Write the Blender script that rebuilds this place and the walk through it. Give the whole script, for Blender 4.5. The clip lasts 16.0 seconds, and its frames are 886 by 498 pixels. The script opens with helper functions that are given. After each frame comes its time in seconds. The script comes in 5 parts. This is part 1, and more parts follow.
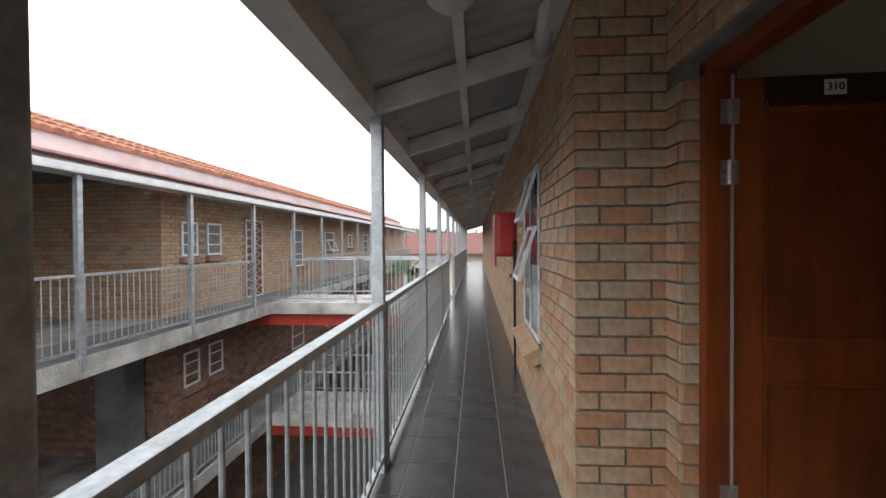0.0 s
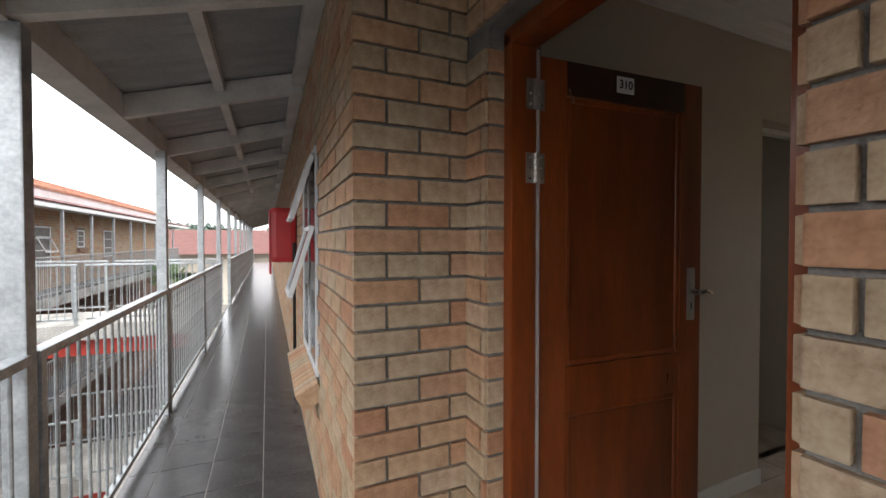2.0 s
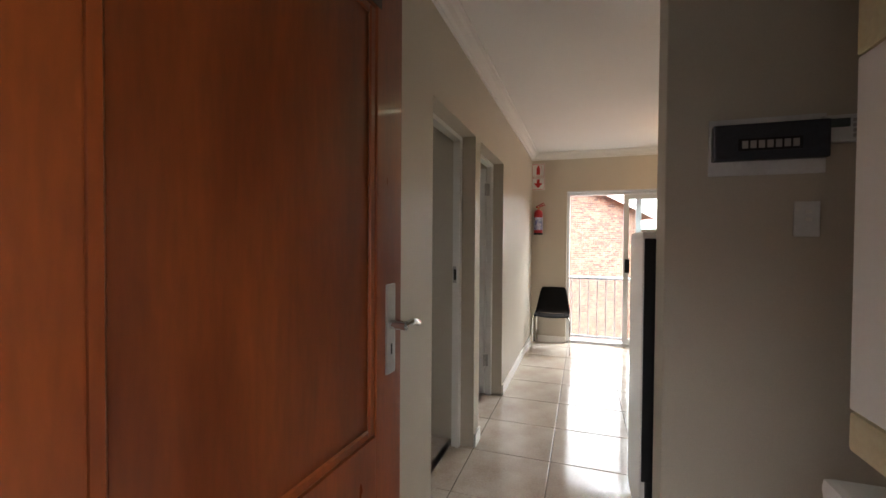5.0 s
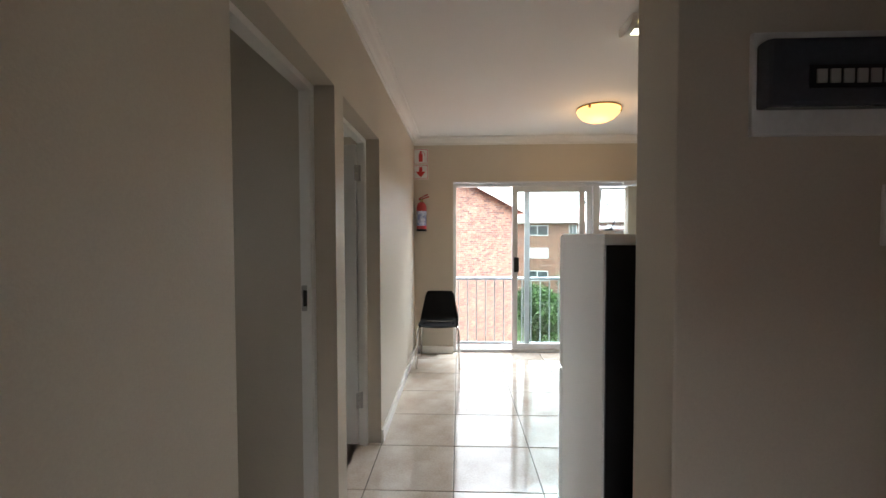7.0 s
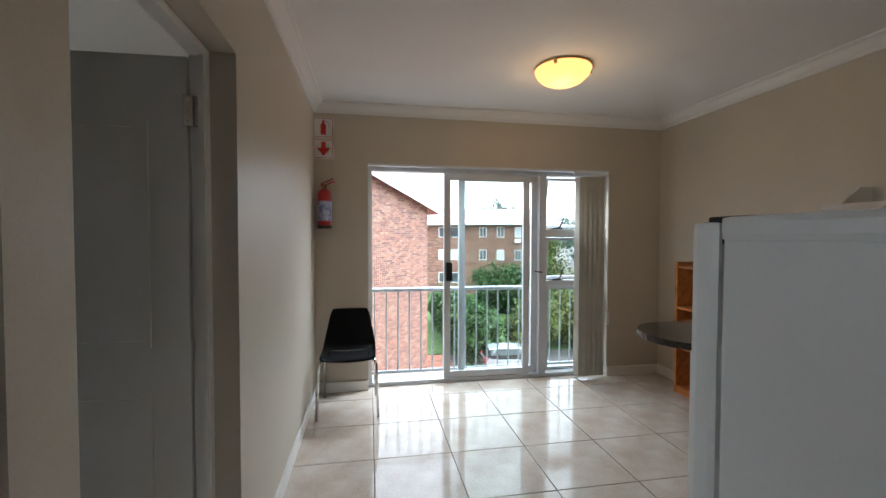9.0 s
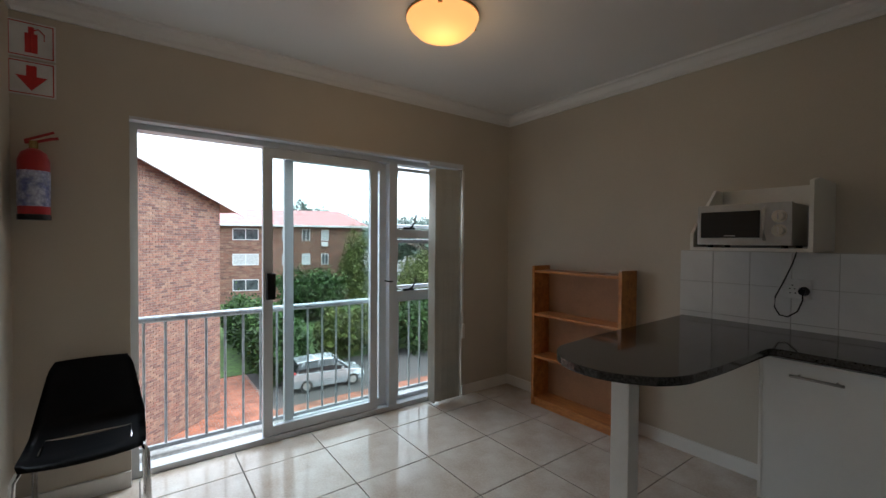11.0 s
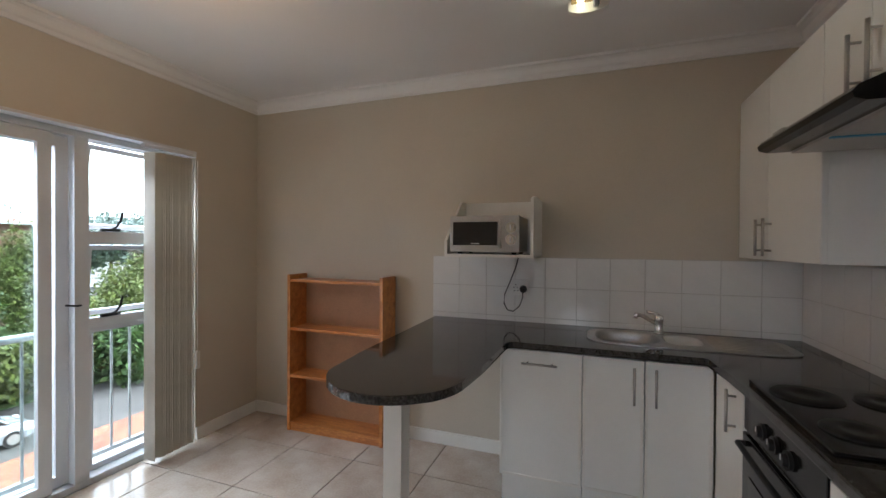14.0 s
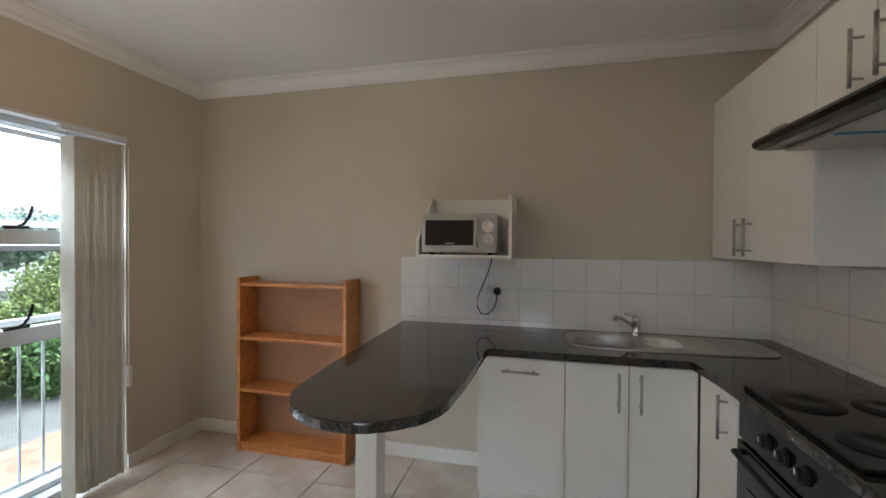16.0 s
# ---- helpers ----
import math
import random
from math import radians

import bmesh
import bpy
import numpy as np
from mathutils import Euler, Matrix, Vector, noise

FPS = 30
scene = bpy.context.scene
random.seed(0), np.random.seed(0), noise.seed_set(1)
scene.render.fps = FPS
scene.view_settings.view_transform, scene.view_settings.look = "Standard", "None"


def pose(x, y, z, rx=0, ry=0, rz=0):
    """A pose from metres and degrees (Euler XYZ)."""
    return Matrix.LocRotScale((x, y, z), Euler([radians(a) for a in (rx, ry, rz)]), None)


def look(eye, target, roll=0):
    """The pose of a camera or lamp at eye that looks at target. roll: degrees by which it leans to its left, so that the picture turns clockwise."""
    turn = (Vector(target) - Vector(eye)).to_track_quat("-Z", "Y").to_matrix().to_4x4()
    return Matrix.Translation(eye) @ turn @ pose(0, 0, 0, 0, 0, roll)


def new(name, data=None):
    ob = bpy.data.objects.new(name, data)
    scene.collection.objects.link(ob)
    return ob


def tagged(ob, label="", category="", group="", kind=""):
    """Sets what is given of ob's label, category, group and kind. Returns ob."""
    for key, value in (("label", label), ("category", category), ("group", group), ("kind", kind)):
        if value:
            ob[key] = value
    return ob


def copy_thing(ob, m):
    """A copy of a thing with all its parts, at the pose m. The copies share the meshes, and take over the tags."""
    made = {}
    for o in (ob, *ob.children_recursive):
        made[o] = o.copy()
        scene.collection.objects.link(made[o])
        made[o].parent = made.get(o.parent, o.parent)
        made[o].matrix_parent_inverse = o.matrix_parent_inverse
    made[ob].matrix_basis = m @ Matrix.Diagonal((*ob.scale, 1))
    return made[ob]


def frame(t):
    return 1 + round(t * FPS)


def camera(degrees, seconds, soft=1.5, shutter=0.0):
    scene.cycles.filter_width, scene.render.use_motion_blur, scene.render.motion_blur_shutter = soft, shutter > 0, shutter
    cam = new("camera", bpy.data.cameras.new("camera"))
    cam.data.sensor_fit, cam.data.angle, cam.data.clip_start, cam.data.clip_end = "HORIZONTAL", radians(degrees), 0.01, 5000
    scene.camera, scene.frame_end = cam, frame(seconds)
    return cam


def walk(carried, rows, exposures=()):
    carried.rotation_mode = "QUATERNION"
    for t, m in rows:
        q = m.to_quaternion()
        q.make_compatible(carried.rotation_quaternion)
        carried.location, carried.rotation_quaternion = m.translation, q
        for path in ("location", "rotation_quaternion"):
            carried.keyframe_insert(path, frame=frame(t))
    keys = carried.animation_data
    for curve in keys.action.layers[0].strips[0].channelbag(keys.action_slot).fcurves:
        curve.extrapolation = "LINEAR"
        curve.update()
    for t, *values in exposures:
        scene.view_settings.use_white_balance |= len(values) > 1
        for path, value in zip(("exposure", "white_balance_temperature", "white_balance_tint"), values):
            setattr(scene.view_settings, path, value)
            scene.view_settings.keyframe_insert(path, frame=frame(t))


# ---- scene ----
cam = camera(93.6, 16.0)
PATH = [
    (0, (0.183, 0.941, 1.28), (0.083, 2.939, 1.251), -0.4),
    (0.5, (0.174, 1.057, 1.279), (0.206, 3.057, 1.251), -0.3),
    (1, (0.23, 1.212, 1.292), (0.503, 3.193, 1.256), -0.4),
    (1.5, (0.328, 1.377, 1.3), (0.873, 3.301, 1.266), -0.1),
    (2, (0.399, 1.54, 1.313), (1.228, 3.36, 1.276), 0.0),
    (2.5, (0.444, 1.709, 1.316), (1.589, 3.348, 1.291), -0.1),
    (3, (0.553, 1.874, 1.346), (1.975, 3.28, 1.301), 0.2),
    (3.5, (0.683, 1.976, 1.35), (2.268, 3.195, 1.306), 0.1),
    (4, (0.8, 2.071, 1.347), (2.491, 3.137, 1.304), 0.1),
    (4.5, (0.929, 2.159, 1.336), (2.725, 3.039, 1.296), 0.1),
    (5, (1.114, 2.219, 1.307), (3.008, 2.858, 1.27), 0.4),
    (5.2, (1.206, 2.233, 1.313), (3.132, 2.771, 1.275), 0.2),
    (7.3, (2.118, 2.371, 1.352), (4.117, 2.414, 1.288), -0.1),
    (7.5, (2.232, 2.376, 1.352), (4.231, 2.398, 1.29), -0.1),
    (8, (2.503, 2.39, 1.336), (4.502, 2.366, 1.275), -0.2),
    (8.5, (2.776, 2.412, 1.329), (4.771, 2.277, 1.27), -0.1),
    (9, (3.05, 2.412, 1.329), (5.019, 2.064, 1.272), 0.1),
    (9.2, (3.157, 2.417, 1.333), (5.11, 1.985, 1.277), 0.2),
    (11.3, (4.014, 2.388, 1.312), (5.542, 1.098, 1.279), 0.5),
    (11.5, (4.048, 2.377, 1.314), (5.52, 1.024, 1.284), 0.6),
    (12, (4.098, 2.349, 1.334), (5.402, 0.832, 1.31), 0.6),
    (12.5, (4.134, 2.323, 1.339), (5.259, 0.669, 1.32), 0.6),
    (13, (4.14, 2.27, 1.338), (5.133, 0.534, 1.317), 0.5),
    (13.5, (4.134, 2.262, 1.34), (4.959, 0.44, 1.319), 0.4),
    (14, (4.144, 2.254, 1.342), (4.826, 0.374, 1.322), 0.4),
    (14.5, (4.16, 2.256, 1.342), (4.776, 0.353, 1.322), 0.4),
    (15, (4.172, 2.247, 1.35), (4.746, 0.331, 1.329), 0.3),
    (15.5, (4.207, 2.198, 1.349), (4.741, 0.27, 1.327), 0.3),
    (16, (4.292, 2.121, 1.347), (4.761, 0.177, 1.323), 0.4),
]
EXPOSURES = [(0, -0.2, 6300, 10), (1.5, 0.0, 6350, 10), (2.5, 0.5, 6400, 10), (3, 0.85, 6400, 10), (3.5, 0.95, 6450, 10), (4.3, 1.3, 6400, 10), (5, 1.65, 6350, 10), (8, 1.25, 5750, 6), (9.2, 0.85, 5600, 6), (11.3, 0.05, 5600, 6), (12.5, 0.3, 5600, 6), (13.5, 0.88, 5650, 10), (14.5, 1.4, 5600, 9), (16, 1.5, 5550, 6)]
walk(cam, [(t, look(eye, target, roll)) for t, eye, target, roll in PATH], EXPOSURES)

# ---- daylight: overcast sky, soft sun ----
world = bpy.data.worlds.new("overcast")
scene.world = world
world.use_nodes = True
wn, wl = world.node_tree.nodes, world.node_tree.links
bg = wn["Background"]
sky = wn.new("ShaderNodeTexSky")
sky.sky_type = "NISHITA"
sky.sun_disc = False
sky.sun_elevation, sky.sun_rotation = radians(55), radians(200)
sky.air_density, sky.dust_density = 1.0, 5.0
hsv = wn.new("ShaderNodeHueSaturation")
hsv.inputs["Saturation"].default_value = 0.12
gam = wn.new("ShaderNodeGamma")
gam.inputs["Gamma"].default_value = 0.45
wl.new(sky.outputs[0], hsv.inputs["Color"])
wl.new(hsv.outputs[0], gam.inputs["Color"])
wl.new(gam.outputs[0], bg.inputs["Color"])
bg.inputs["Strength"].default_value = 1.7
sun = new("sun", bpy.data.lights.new("sun", "SUN"))
sun.data.energy, sun.data.angle, sun.data.color = 0.6, radians(25), (1, 0.96, 0.9)
sun.matrix_world = look((0, 0, 30), (6, 14, 0))

# unseen area lamp added outside above the sliding door, in place of sky light
so_ = new("sky_fill", bpy.data.lights.new("sky_fill", "AREA"))
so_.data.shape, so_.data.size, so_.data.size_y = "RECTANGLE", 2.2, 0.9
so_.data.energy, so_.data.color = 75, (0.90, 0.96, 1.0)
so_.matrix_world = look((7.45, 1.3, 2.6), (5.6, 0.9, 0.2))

# ---- materials ----
def mat(name, colour, rough=0.6, metal=0.0, vary=0.12, scale=6.0, bump=0.0, bump_scale=80.0, dark=None, rand=None, spec=0.5, coat=0.0, stretch=None):
    """Procedural surface: large stains and fine grain on a base colour; rand 'object' or 'island' varies piece by piece."""
    m = bpy.data.materials.new(name)
    m.use_nodes = True
    n, l = m.node_tree.nodes, m.node_tree.links
    b = n["Principled BSDF"]
    b.inputs["Roughness"].default_value, b.inputs["Metallic"].default_value = rough, metal
    b.inputs["Specular IOR Level"].default_value = spec
    b.inputs["Coat Weight"].default_value = coat
    tc = n.new("ShaderNodeTexCoord")
    mp = n.new("ShaderNodeMapping")
    if stretch:
        mp.inputs["Scale"].default_value = stretch
    l.new(tc.outputs["Object"], mp.inputs[0])
    big = n.new("ShaderNodeTexNoise")
    big.inputs["Scale"].default_value, big.inputs["Detail"].default_value = scale, 4
    fine = n.new("ShaderNodeTexNoise")
    fine.inputs["Scale"].default_value, fine.inputs["Detail"].default_value = bump_scale, 3
    l.new(mp.outputs[0], big.inputs[0])
    l.new(mp.outputs[0], fine.inputs[0])
    ramp = n.new("ShaderNodeValToRGB")
    c2 = dark or tuple(c * (1 - vary * 1.6) for c in colour)
    ramp.color_ramp.elements[0].position, ramp.color_ramp.elements[1].position = 0.32, 0.66
    ramp.color_ramp.elements[0].color, ramp.color_ramp.elements[1].color = (*c2, 1), (*colour, 1)
    l.new(big.outputs[0], ramp.inputs[0])
    grain = n.new("ShaderNodeMix")
    grain.data_type, grain.blend_type = "RGBA", "OVERLAY"
    grain.inputs[0].default_value = min(1, vary * 1.5)
    l.new(ramp.outputs[0], grain.inputs[6])
    l.new(fine.outputs[0], grain.inputs[7])
    out = grain.outputs[2]
    if rand:
        src = n.new("ShaderNodeObjectInfo").outputs["Random"] if rand[0] == "object" else n.new("ShaderNodeNewGeometry").outputs["Random Per Island"]
        rr = n.new("ShaderNodeValToRGB")
        rr.color_ramp.interpolation = "LINEAR"
        cols = rand[1]
        rr.color_ramp.elements[0].color, rr.color_ramp.elements[1].color = (*cols[0], 1), (*cols[-1], 1)
        for i, c in enumerate(cols[1:-1]):
            rr.color_ramp.elements.new((i + 1) / (len(cols) - 1)).color = (*c, 1)
        l.new(src, rr.inputs[0])
        mul = n.new("ShaderNodeMix")
        mul.data_type, mul.blend_type = "RGBA", "MULTIPLY"
        mul.inputs[0].default_value = 1
        l.new(rr.outputs[0], mul.inputs[6])
        l.new(out, mul.inputs[7])
        out = mul.outputs[2]
    l.new(out, b.inputs["Base Color"])
    rmap = n.new("ShaderNodeMapRange")
    rmap.inputs["To Min"].default_value, rmap.inputs["To Max"].default_value = max(0.02, rough * 0.8), min(1, rough * 1.2)
    l.new(big.outputs[0], rmap.inputs[0])
    l.new(rmap.outputs[0], b.inputs["Roughness"])
    if bump:
        bu = n.new("ShaderNodeBump")
        bu.inputs["Strength"].default_value, bu.inputs["Distance"].default_value = bump, 0.004
        l.new(fine.outputs[0], bu.inputs["Height"])
        l.new(bu.outputs[0], b.inputs["Normal"])
    return m


def glass_mat():
    m = bpy.data.materials.new("window glass")
    m.use_nodes = True
    n, l = m.node_tree.nodes, m.node_tree.links
    n.remove(n["Principled BSDF"])
    tr, gl, mx, lw = n.new("ShaderNodeBsdfTransparent"), n.new("ShaderNodeBsdfGlossy"), n.new("ShaderNodeMixShader"), n.new("ShaderNodeFresnel")
    tr.inputs[0].default_value = (0.93, 0.96, 0.95, 1)
    gl.inputs["Roughness"].default_value = 0.01
    lw.inputs[0].default_value = 1.45
    l.new(lw.outputs[0], mx.inputs[0])
    l.new(tr.outputs[0], mx.inputs[1])
    l.new(gl.outputs[0], mx.inputs[2])
    l.new(mx.outputs[0], n["Material Output"].inputs[0])
    return m


def glow(name, colour, strength):
    m = bpy.data.materials.new(name)
    m.use_nodes = True
    b = m.node_tree.nodes["Principled BSDF"]
    b.inputs["Base Color"].default_value = (*colour, 1)
    b.inputs["Emission Color"].default_value = (*colour, 1)
    b.inputs["Emission Strength"].default_value = strength
    return m


BRICKS = [(0.50, 0.27, 0.155), (0.54, 0.36, 0.225), (0.53, 0.395, 0.26), (0.46, 0.365, 0.25), (0.56, 0.365, 0.22), (0.46, 0.235, 0.135), (0.55, 0.42, 0.295), (0.43, 0.325, 0.22)]
REDS = [(0.25, 0.118, 0.08), (0.32, 0.175, 0.12), (0.19, 0.10, 0.075), (0.34, 0.215, 0.15), (0.25, 0.14, 0.10), (0.15, 0.085, 0.07)]
WHITE1 = (0.95, 0.95, 0.95)
M_BRICK = mat("buff face brick", WHITE1, 0.85, vary=0.5, scale=26, bump=0.8, bump_scale=110, dark=(0.68, 0.62, 0.57), rand=("object", BRICKS))
M_BRICK_I = mat("buff face brick far", WHITE1, 0.85, vary=0.5, scale=26, bump=0.8, bump_scale=110, dark=(0.68, 0.62, 0.57), rand=("island", BRICKS))
M_RED_I = mat("red face brick", WHITE1, 0.85, vary=0.25, scale=9, bump=0.4, bump_scale=60, dark=(0.65, 0.6, 0.58), rand=("island", REDS))
M_MORTAR = mat("grey mortar", (0.215, 0.205, 0.19), 0.95, vary=0.25, scale=9, bump=0.8, bump_scale=160)
M_PLASTER = mat("beige painted plaster", (0.567, 0.505, 0.408), 0.5, vary=0.05, scale=1.6, bump=0.12, bump_scale=220)
M_CEIL = mat("white painted ceiling", (0.80, 0.79, 0.77), 0.8, vary=0.03, scale=1.2)
M_WHITE = mat("white gloss paint", (0.80, 0.78, 0.73), 0.35, vary=0.05, scale=4)
M_CAB = mat("white cabinet laminate", (0.80, 0.80, 0.765), 0.33, vary=0.04, scale=2.5)
M_TRIMW = mat("white roof timber paint", (0.66, 0.645, 0.62), 0.6, vary=0.14, scale=5, bump=0.25, bump_scale=60)
M_SHEET = mat("grey fibre cement sheet", (0.36, 0.365, 0.36), 0.8, vary=0.14, scale=3, bump=0.2)
M_GALV = mat("galvanised steel", (0.45, 0.475, 0.49), 0.42, 0.55, vary=0.22, scale=14, bump=0.15, bump_scale=60)
M_SLATE = mat("dark grey floor tile", (0.082, 0.078, 0.078), 0.22, vary=0.22, scale=5, bump=0.12, bump_scale=50)
M_GROUTD = mat("light tile grout", (0.30, 0.28, 0.26), 0.9, vary=0.2)
M_CREAM = mat("cream marbled floor tile", (0.64, 0.575, 0.495), 0.11, vary=0.13, scale=4.5, bump=0.03, dark=(0.49, 0.395, 0.31))
M_GROUT = mat("brown floor grout", (0.20, 0.17, 0.14), 0.9, vary=0.2)
M_MAHOG = mat("varnished red mahogany", (0.235, 0.052, 0.010), 0.3, vary=0.2, scale=3, bump=0.05, bump_scale=30, dark=(0.125, 0.026, 0.006), stretch=(3, 3, 0.5), coat=0.15)
M_MAHOGD = mat("darker mahogany door panel", (0.185, 0.042, 0.009), 0.3, vary=0.2, scale=3, bump=0.05, bump_scale=30, dark=(0.10, 0.022, 0.006), stretch=(3, 3, 0.5), coat=0.15)
M_TAPE = mat("dark brown repair strip", (0.045, 0.02, 0.012), 0.4, vary=0.2)
M_PINE = mat("orange varnished pine", (0.60, 0.25, 0.065), 0.35, vary=0.3, scale=5, bump=0.08, bump_scale=40, dark=(0.40, 0.135, 0.03), stretch=(0.8, 5, 5), coat=0.2)
M_PINEB = mat("tan hardboard back", (0.42, 0.22, 0.11), 0.6, vary=0.1)
M_GRANITE = mat("polished black granite", (0.065, 0.060, 0.055), 0.07, vary=0.6, scale=110, dark=(0.010, 0.009, 0.009), bump_scale=300)
M_STEEL = mat("brushed stainless steel", (0.50, 0.48, 0.455), 0.34, 0.95, vary=0.1, scale=12)
M_CHROME = mat("polished chrome", (0.75, 0.75, 0.75), 0.1, 1.0, vary=0.03)
M_BLACK = mat("black plastic", (0.012, 0.012, 0.013), 0.4, vary=0.15, spec=0.25)
M_BLACKG = mat("black enamel", (0.008, 0.008, 0.009), 0.14, vary=0.15, spec=0.3)
M_GREYP = mat("grey silver plastic", (0.46, 0.44, 0.41), 0.35, 0.35, vary=0.05)
M_ALU = mat("white powder coated aluminium", (0.66, 0.68, 0.70), 0.4, vary=0.05)
M_GLASS = glass_mat()
M_DGLASS = mat("dark oven glass", (0.012, 0.012, 0.013), 0.05, vary=0.05)
M_TILEW = mat("white glazed wall tile", (0.76, 0.755, 0.735), 0.14, vary=0.04, scale=6)
M_TGROUT = mat("pale grey wall grout", (0.63, 0.61, 0.58), 0.9, vary=0.15)
M_BLIND = mat("cream fabric blind", (0.78, 0.75, 0.68), 0.8, vary=0.08, scale=10, bump=0.25, bump_scale=300)
M_REDP = mat("red vinyl", (0.42, 0.014, 0.018), 0.4, vary=0.15, scale=4)
M_REDS = mat("red painted steel", (0.46, 0.045, 0.028), 0.5, vary=0.15)
M_CONC = mat("stained concrete", (0.46, 0.44, 0.41), 0.9, vary=0.35, scale=2.5, bump=0.5, bump_scale=40, dark=(0.22, 0.21, 0.19))
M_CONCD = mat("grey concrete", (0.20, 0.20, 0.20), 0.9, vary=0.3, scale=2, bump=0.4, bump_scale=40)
M_ROOFT = mat("terracotta roof tile", (0.36, 0.155, 0.09), 0.8, vary=0.3, scale=6, bump=0.3, rand=("island", [(0.75, 0.7, 0.65), (1, 1, 1), (0.9, 0.72, 0.6)]))
M_ROOFR = mat("faded red sheet roof", (0.52, 0.24, 0.23), 0.6, vary=0.2, scale=2)
M_LAWN = mat("lawn", (0.07, 0.135, 0.025), 0.95, vary=0.4, scale=3, bump=0.8, bump_scale=30)
M_PAVE = mat("red brick paving", (0.42, 0.17, 0.10), 0.85, vary=0.35, scale=2.2, bump=0.4, bump_scale=20, rand=("island", [(0.8, 0.8, 0.8), (1, 1, 1), (1, 0.85, 0.75)]))
M_EARTH = mat("asphalt and earth", (0.09, 0.085, 0.08), 0.95, vary=0.3, scale=0.8)
M_LEAF = mat("dark green foliage", (0.055, 0.12, 0.022), 0.7, vary=0.4, scale=2, rand=("island", [(0.45, 0.55, 0.5), (1, 1, 1), (1.0, 1.0, 0.5)]))
M_LEAFY = mat("yellow green foliage", (0.13, 0.17, 0.03), 0.7, vary=0.4, scale=2, rand=("island", [(0.5, 0.6, 0.5), (1, 1, 1), (1.0, 0.9, 0.5)]))
# greyed, pale leaf colour carries the haze of distance
M_LEAFH = mat("distant foliage with painted haze", (0.17, 0.22, 0.18), 0.9, vary=0.2, scale=2, rand=("island", [(0.7, 0.75, 0.75), (1, 1, 1)]))
M_BARK = mat("brown bark", (0.10, 0.075, 0.055), 0.95, vary=0.3, bump=0.6)
M_CARP = mat("silver car paint", (0.52, 0.55, 0.58), 0.25, 0.5, vary=0.04, coat=0.6)
M_CARG = mat("car window glass", (0.03, 0.035, 0.04), 0.06, vary=0.05)
M_TYRE = mat("black tyre rubber", (0.02, 0.02, 0.02), 0.8)
M_WINF = mat("white window frame paint", (0.72, 0.73, 0.74), 0.45)
M_WINP = mat("dim window pane", (0.10, 0.115, 0.125), 0.08, vary=0.4, scale=1.5)
M_CURT = mat("pale net curtain", (0.55, 0.56, 0.56), 0.8, vary=0.15)
M_LAMP = glow("lit frosted glass", (1.0, 0.50, 0.14), 0.95)
M_TUBE = glow("lit fluorescent tube", (1.0, 0.93, 0.62), 3.0)
M_BRASS = mat("aged brass", (0.45, 0.33, 0.14), 0.25, 0.9, vary=0.15)
M_GALVL = mat("white gutter paint", (0.70, 0.70, 0.69), 0.5, vary=0.1)
M_FASC = mat("pale pinkish fascia paint", (0.60, 0.53, 0.52), 0.6, vary=0.15, scale=2)
M_PINK = mat("faded pink roof sheet", (0.60, 0.30, 0.29), 0.7, vary=0.25, scale=4)
# near black: paints shade into holes and behind a window; also door scars
M_DARK = mat("hole shade and scar black", (0.02, 0.019, 0.018), 0.9)
M_PRINT = mat("red sign print", (0.55, 0.02, 0.02), 0.5)
M_SIGNW = mat("white sign board", (0.78, 0.77, 0.75), 0.5)
M_LABEL = mat("blue and white label", (0.50, 0.52, 0.62), 0.5, vary=0.5, scale=30, dark=(0.12, 0.14, 0.35))
M_LCREAM = mat("cream edge trim", (0.66, 0.58, 0.36), 0.5)
M_BLUE = mat("blue protective film", (0.05, 0.32, 0.55), 0.4)

bn, bl_ = M_BLIND.node_tree.nodes, M_BLIND.node_tree.links
thin, blend = bn.new("ShaderNodeBsdfTranslucent"), bn.new("ShaderNodeMixShader")
thin.inputs[0].default_value, blend.inputs[0].default_value = (0.72, 0.70, 0.62, 1), 0.45
bl_.new(bn["Principled BSDF"].outputs[0], blend.inputs[1])
bl_.new(thin.outputs[0], blend.inputs[2])
bl_.new(blend.outputs[0], bn["Material Output"].inputs[0])

# ---- building helpers ----
I4 = Matrix()
# the open walkway leans a little against the flat's walls
WAY = Matrix.Translation((0.69, 2.87, 0)) @ Matrix.Rotation(radians(-1.6), 4, "Z") @ Matrix.Translation((-0.69, -2.87, 0))


def box(bm, x0, x1, y0, y1, z0, z1, bev=0.0, m=I4):
    r = bmesh.ops.create_cube(bm, size=1, matrix=m @ Matrix.Translation(((x0 + x1) / 2, (y0 + y1) / 2, (z0 + z1) / 2)) @ Matrix.Diagonal((abs(x1 - x0), abs(y1 - y0), abs(z1 - z0), 1)))
    if bev:
        es = list({e for v in r["verts"] for e in v.link_edges})
        bmesh.ops.bevel(bm, geom=es, offset=bev, segments=2, affect="EDGES", profile=0.7)
    return bm


def cyl(bm, p, q, r0, r1=None, seg=16, caps=True):
    p, q = Vector(p), Vector(q)
    d = q - p
    m = Matrix.Translation((p + q) / 2) @ d.to_track_quat("Z", "Y").to_matrix().to_4x4()
    bmesh.ops.create_cone(bm, cap_ends=caps, segments=seg, radius1=r0, radius2=r0 if r1 is None else r1, depth=d.length, matrix=m)
    return bm


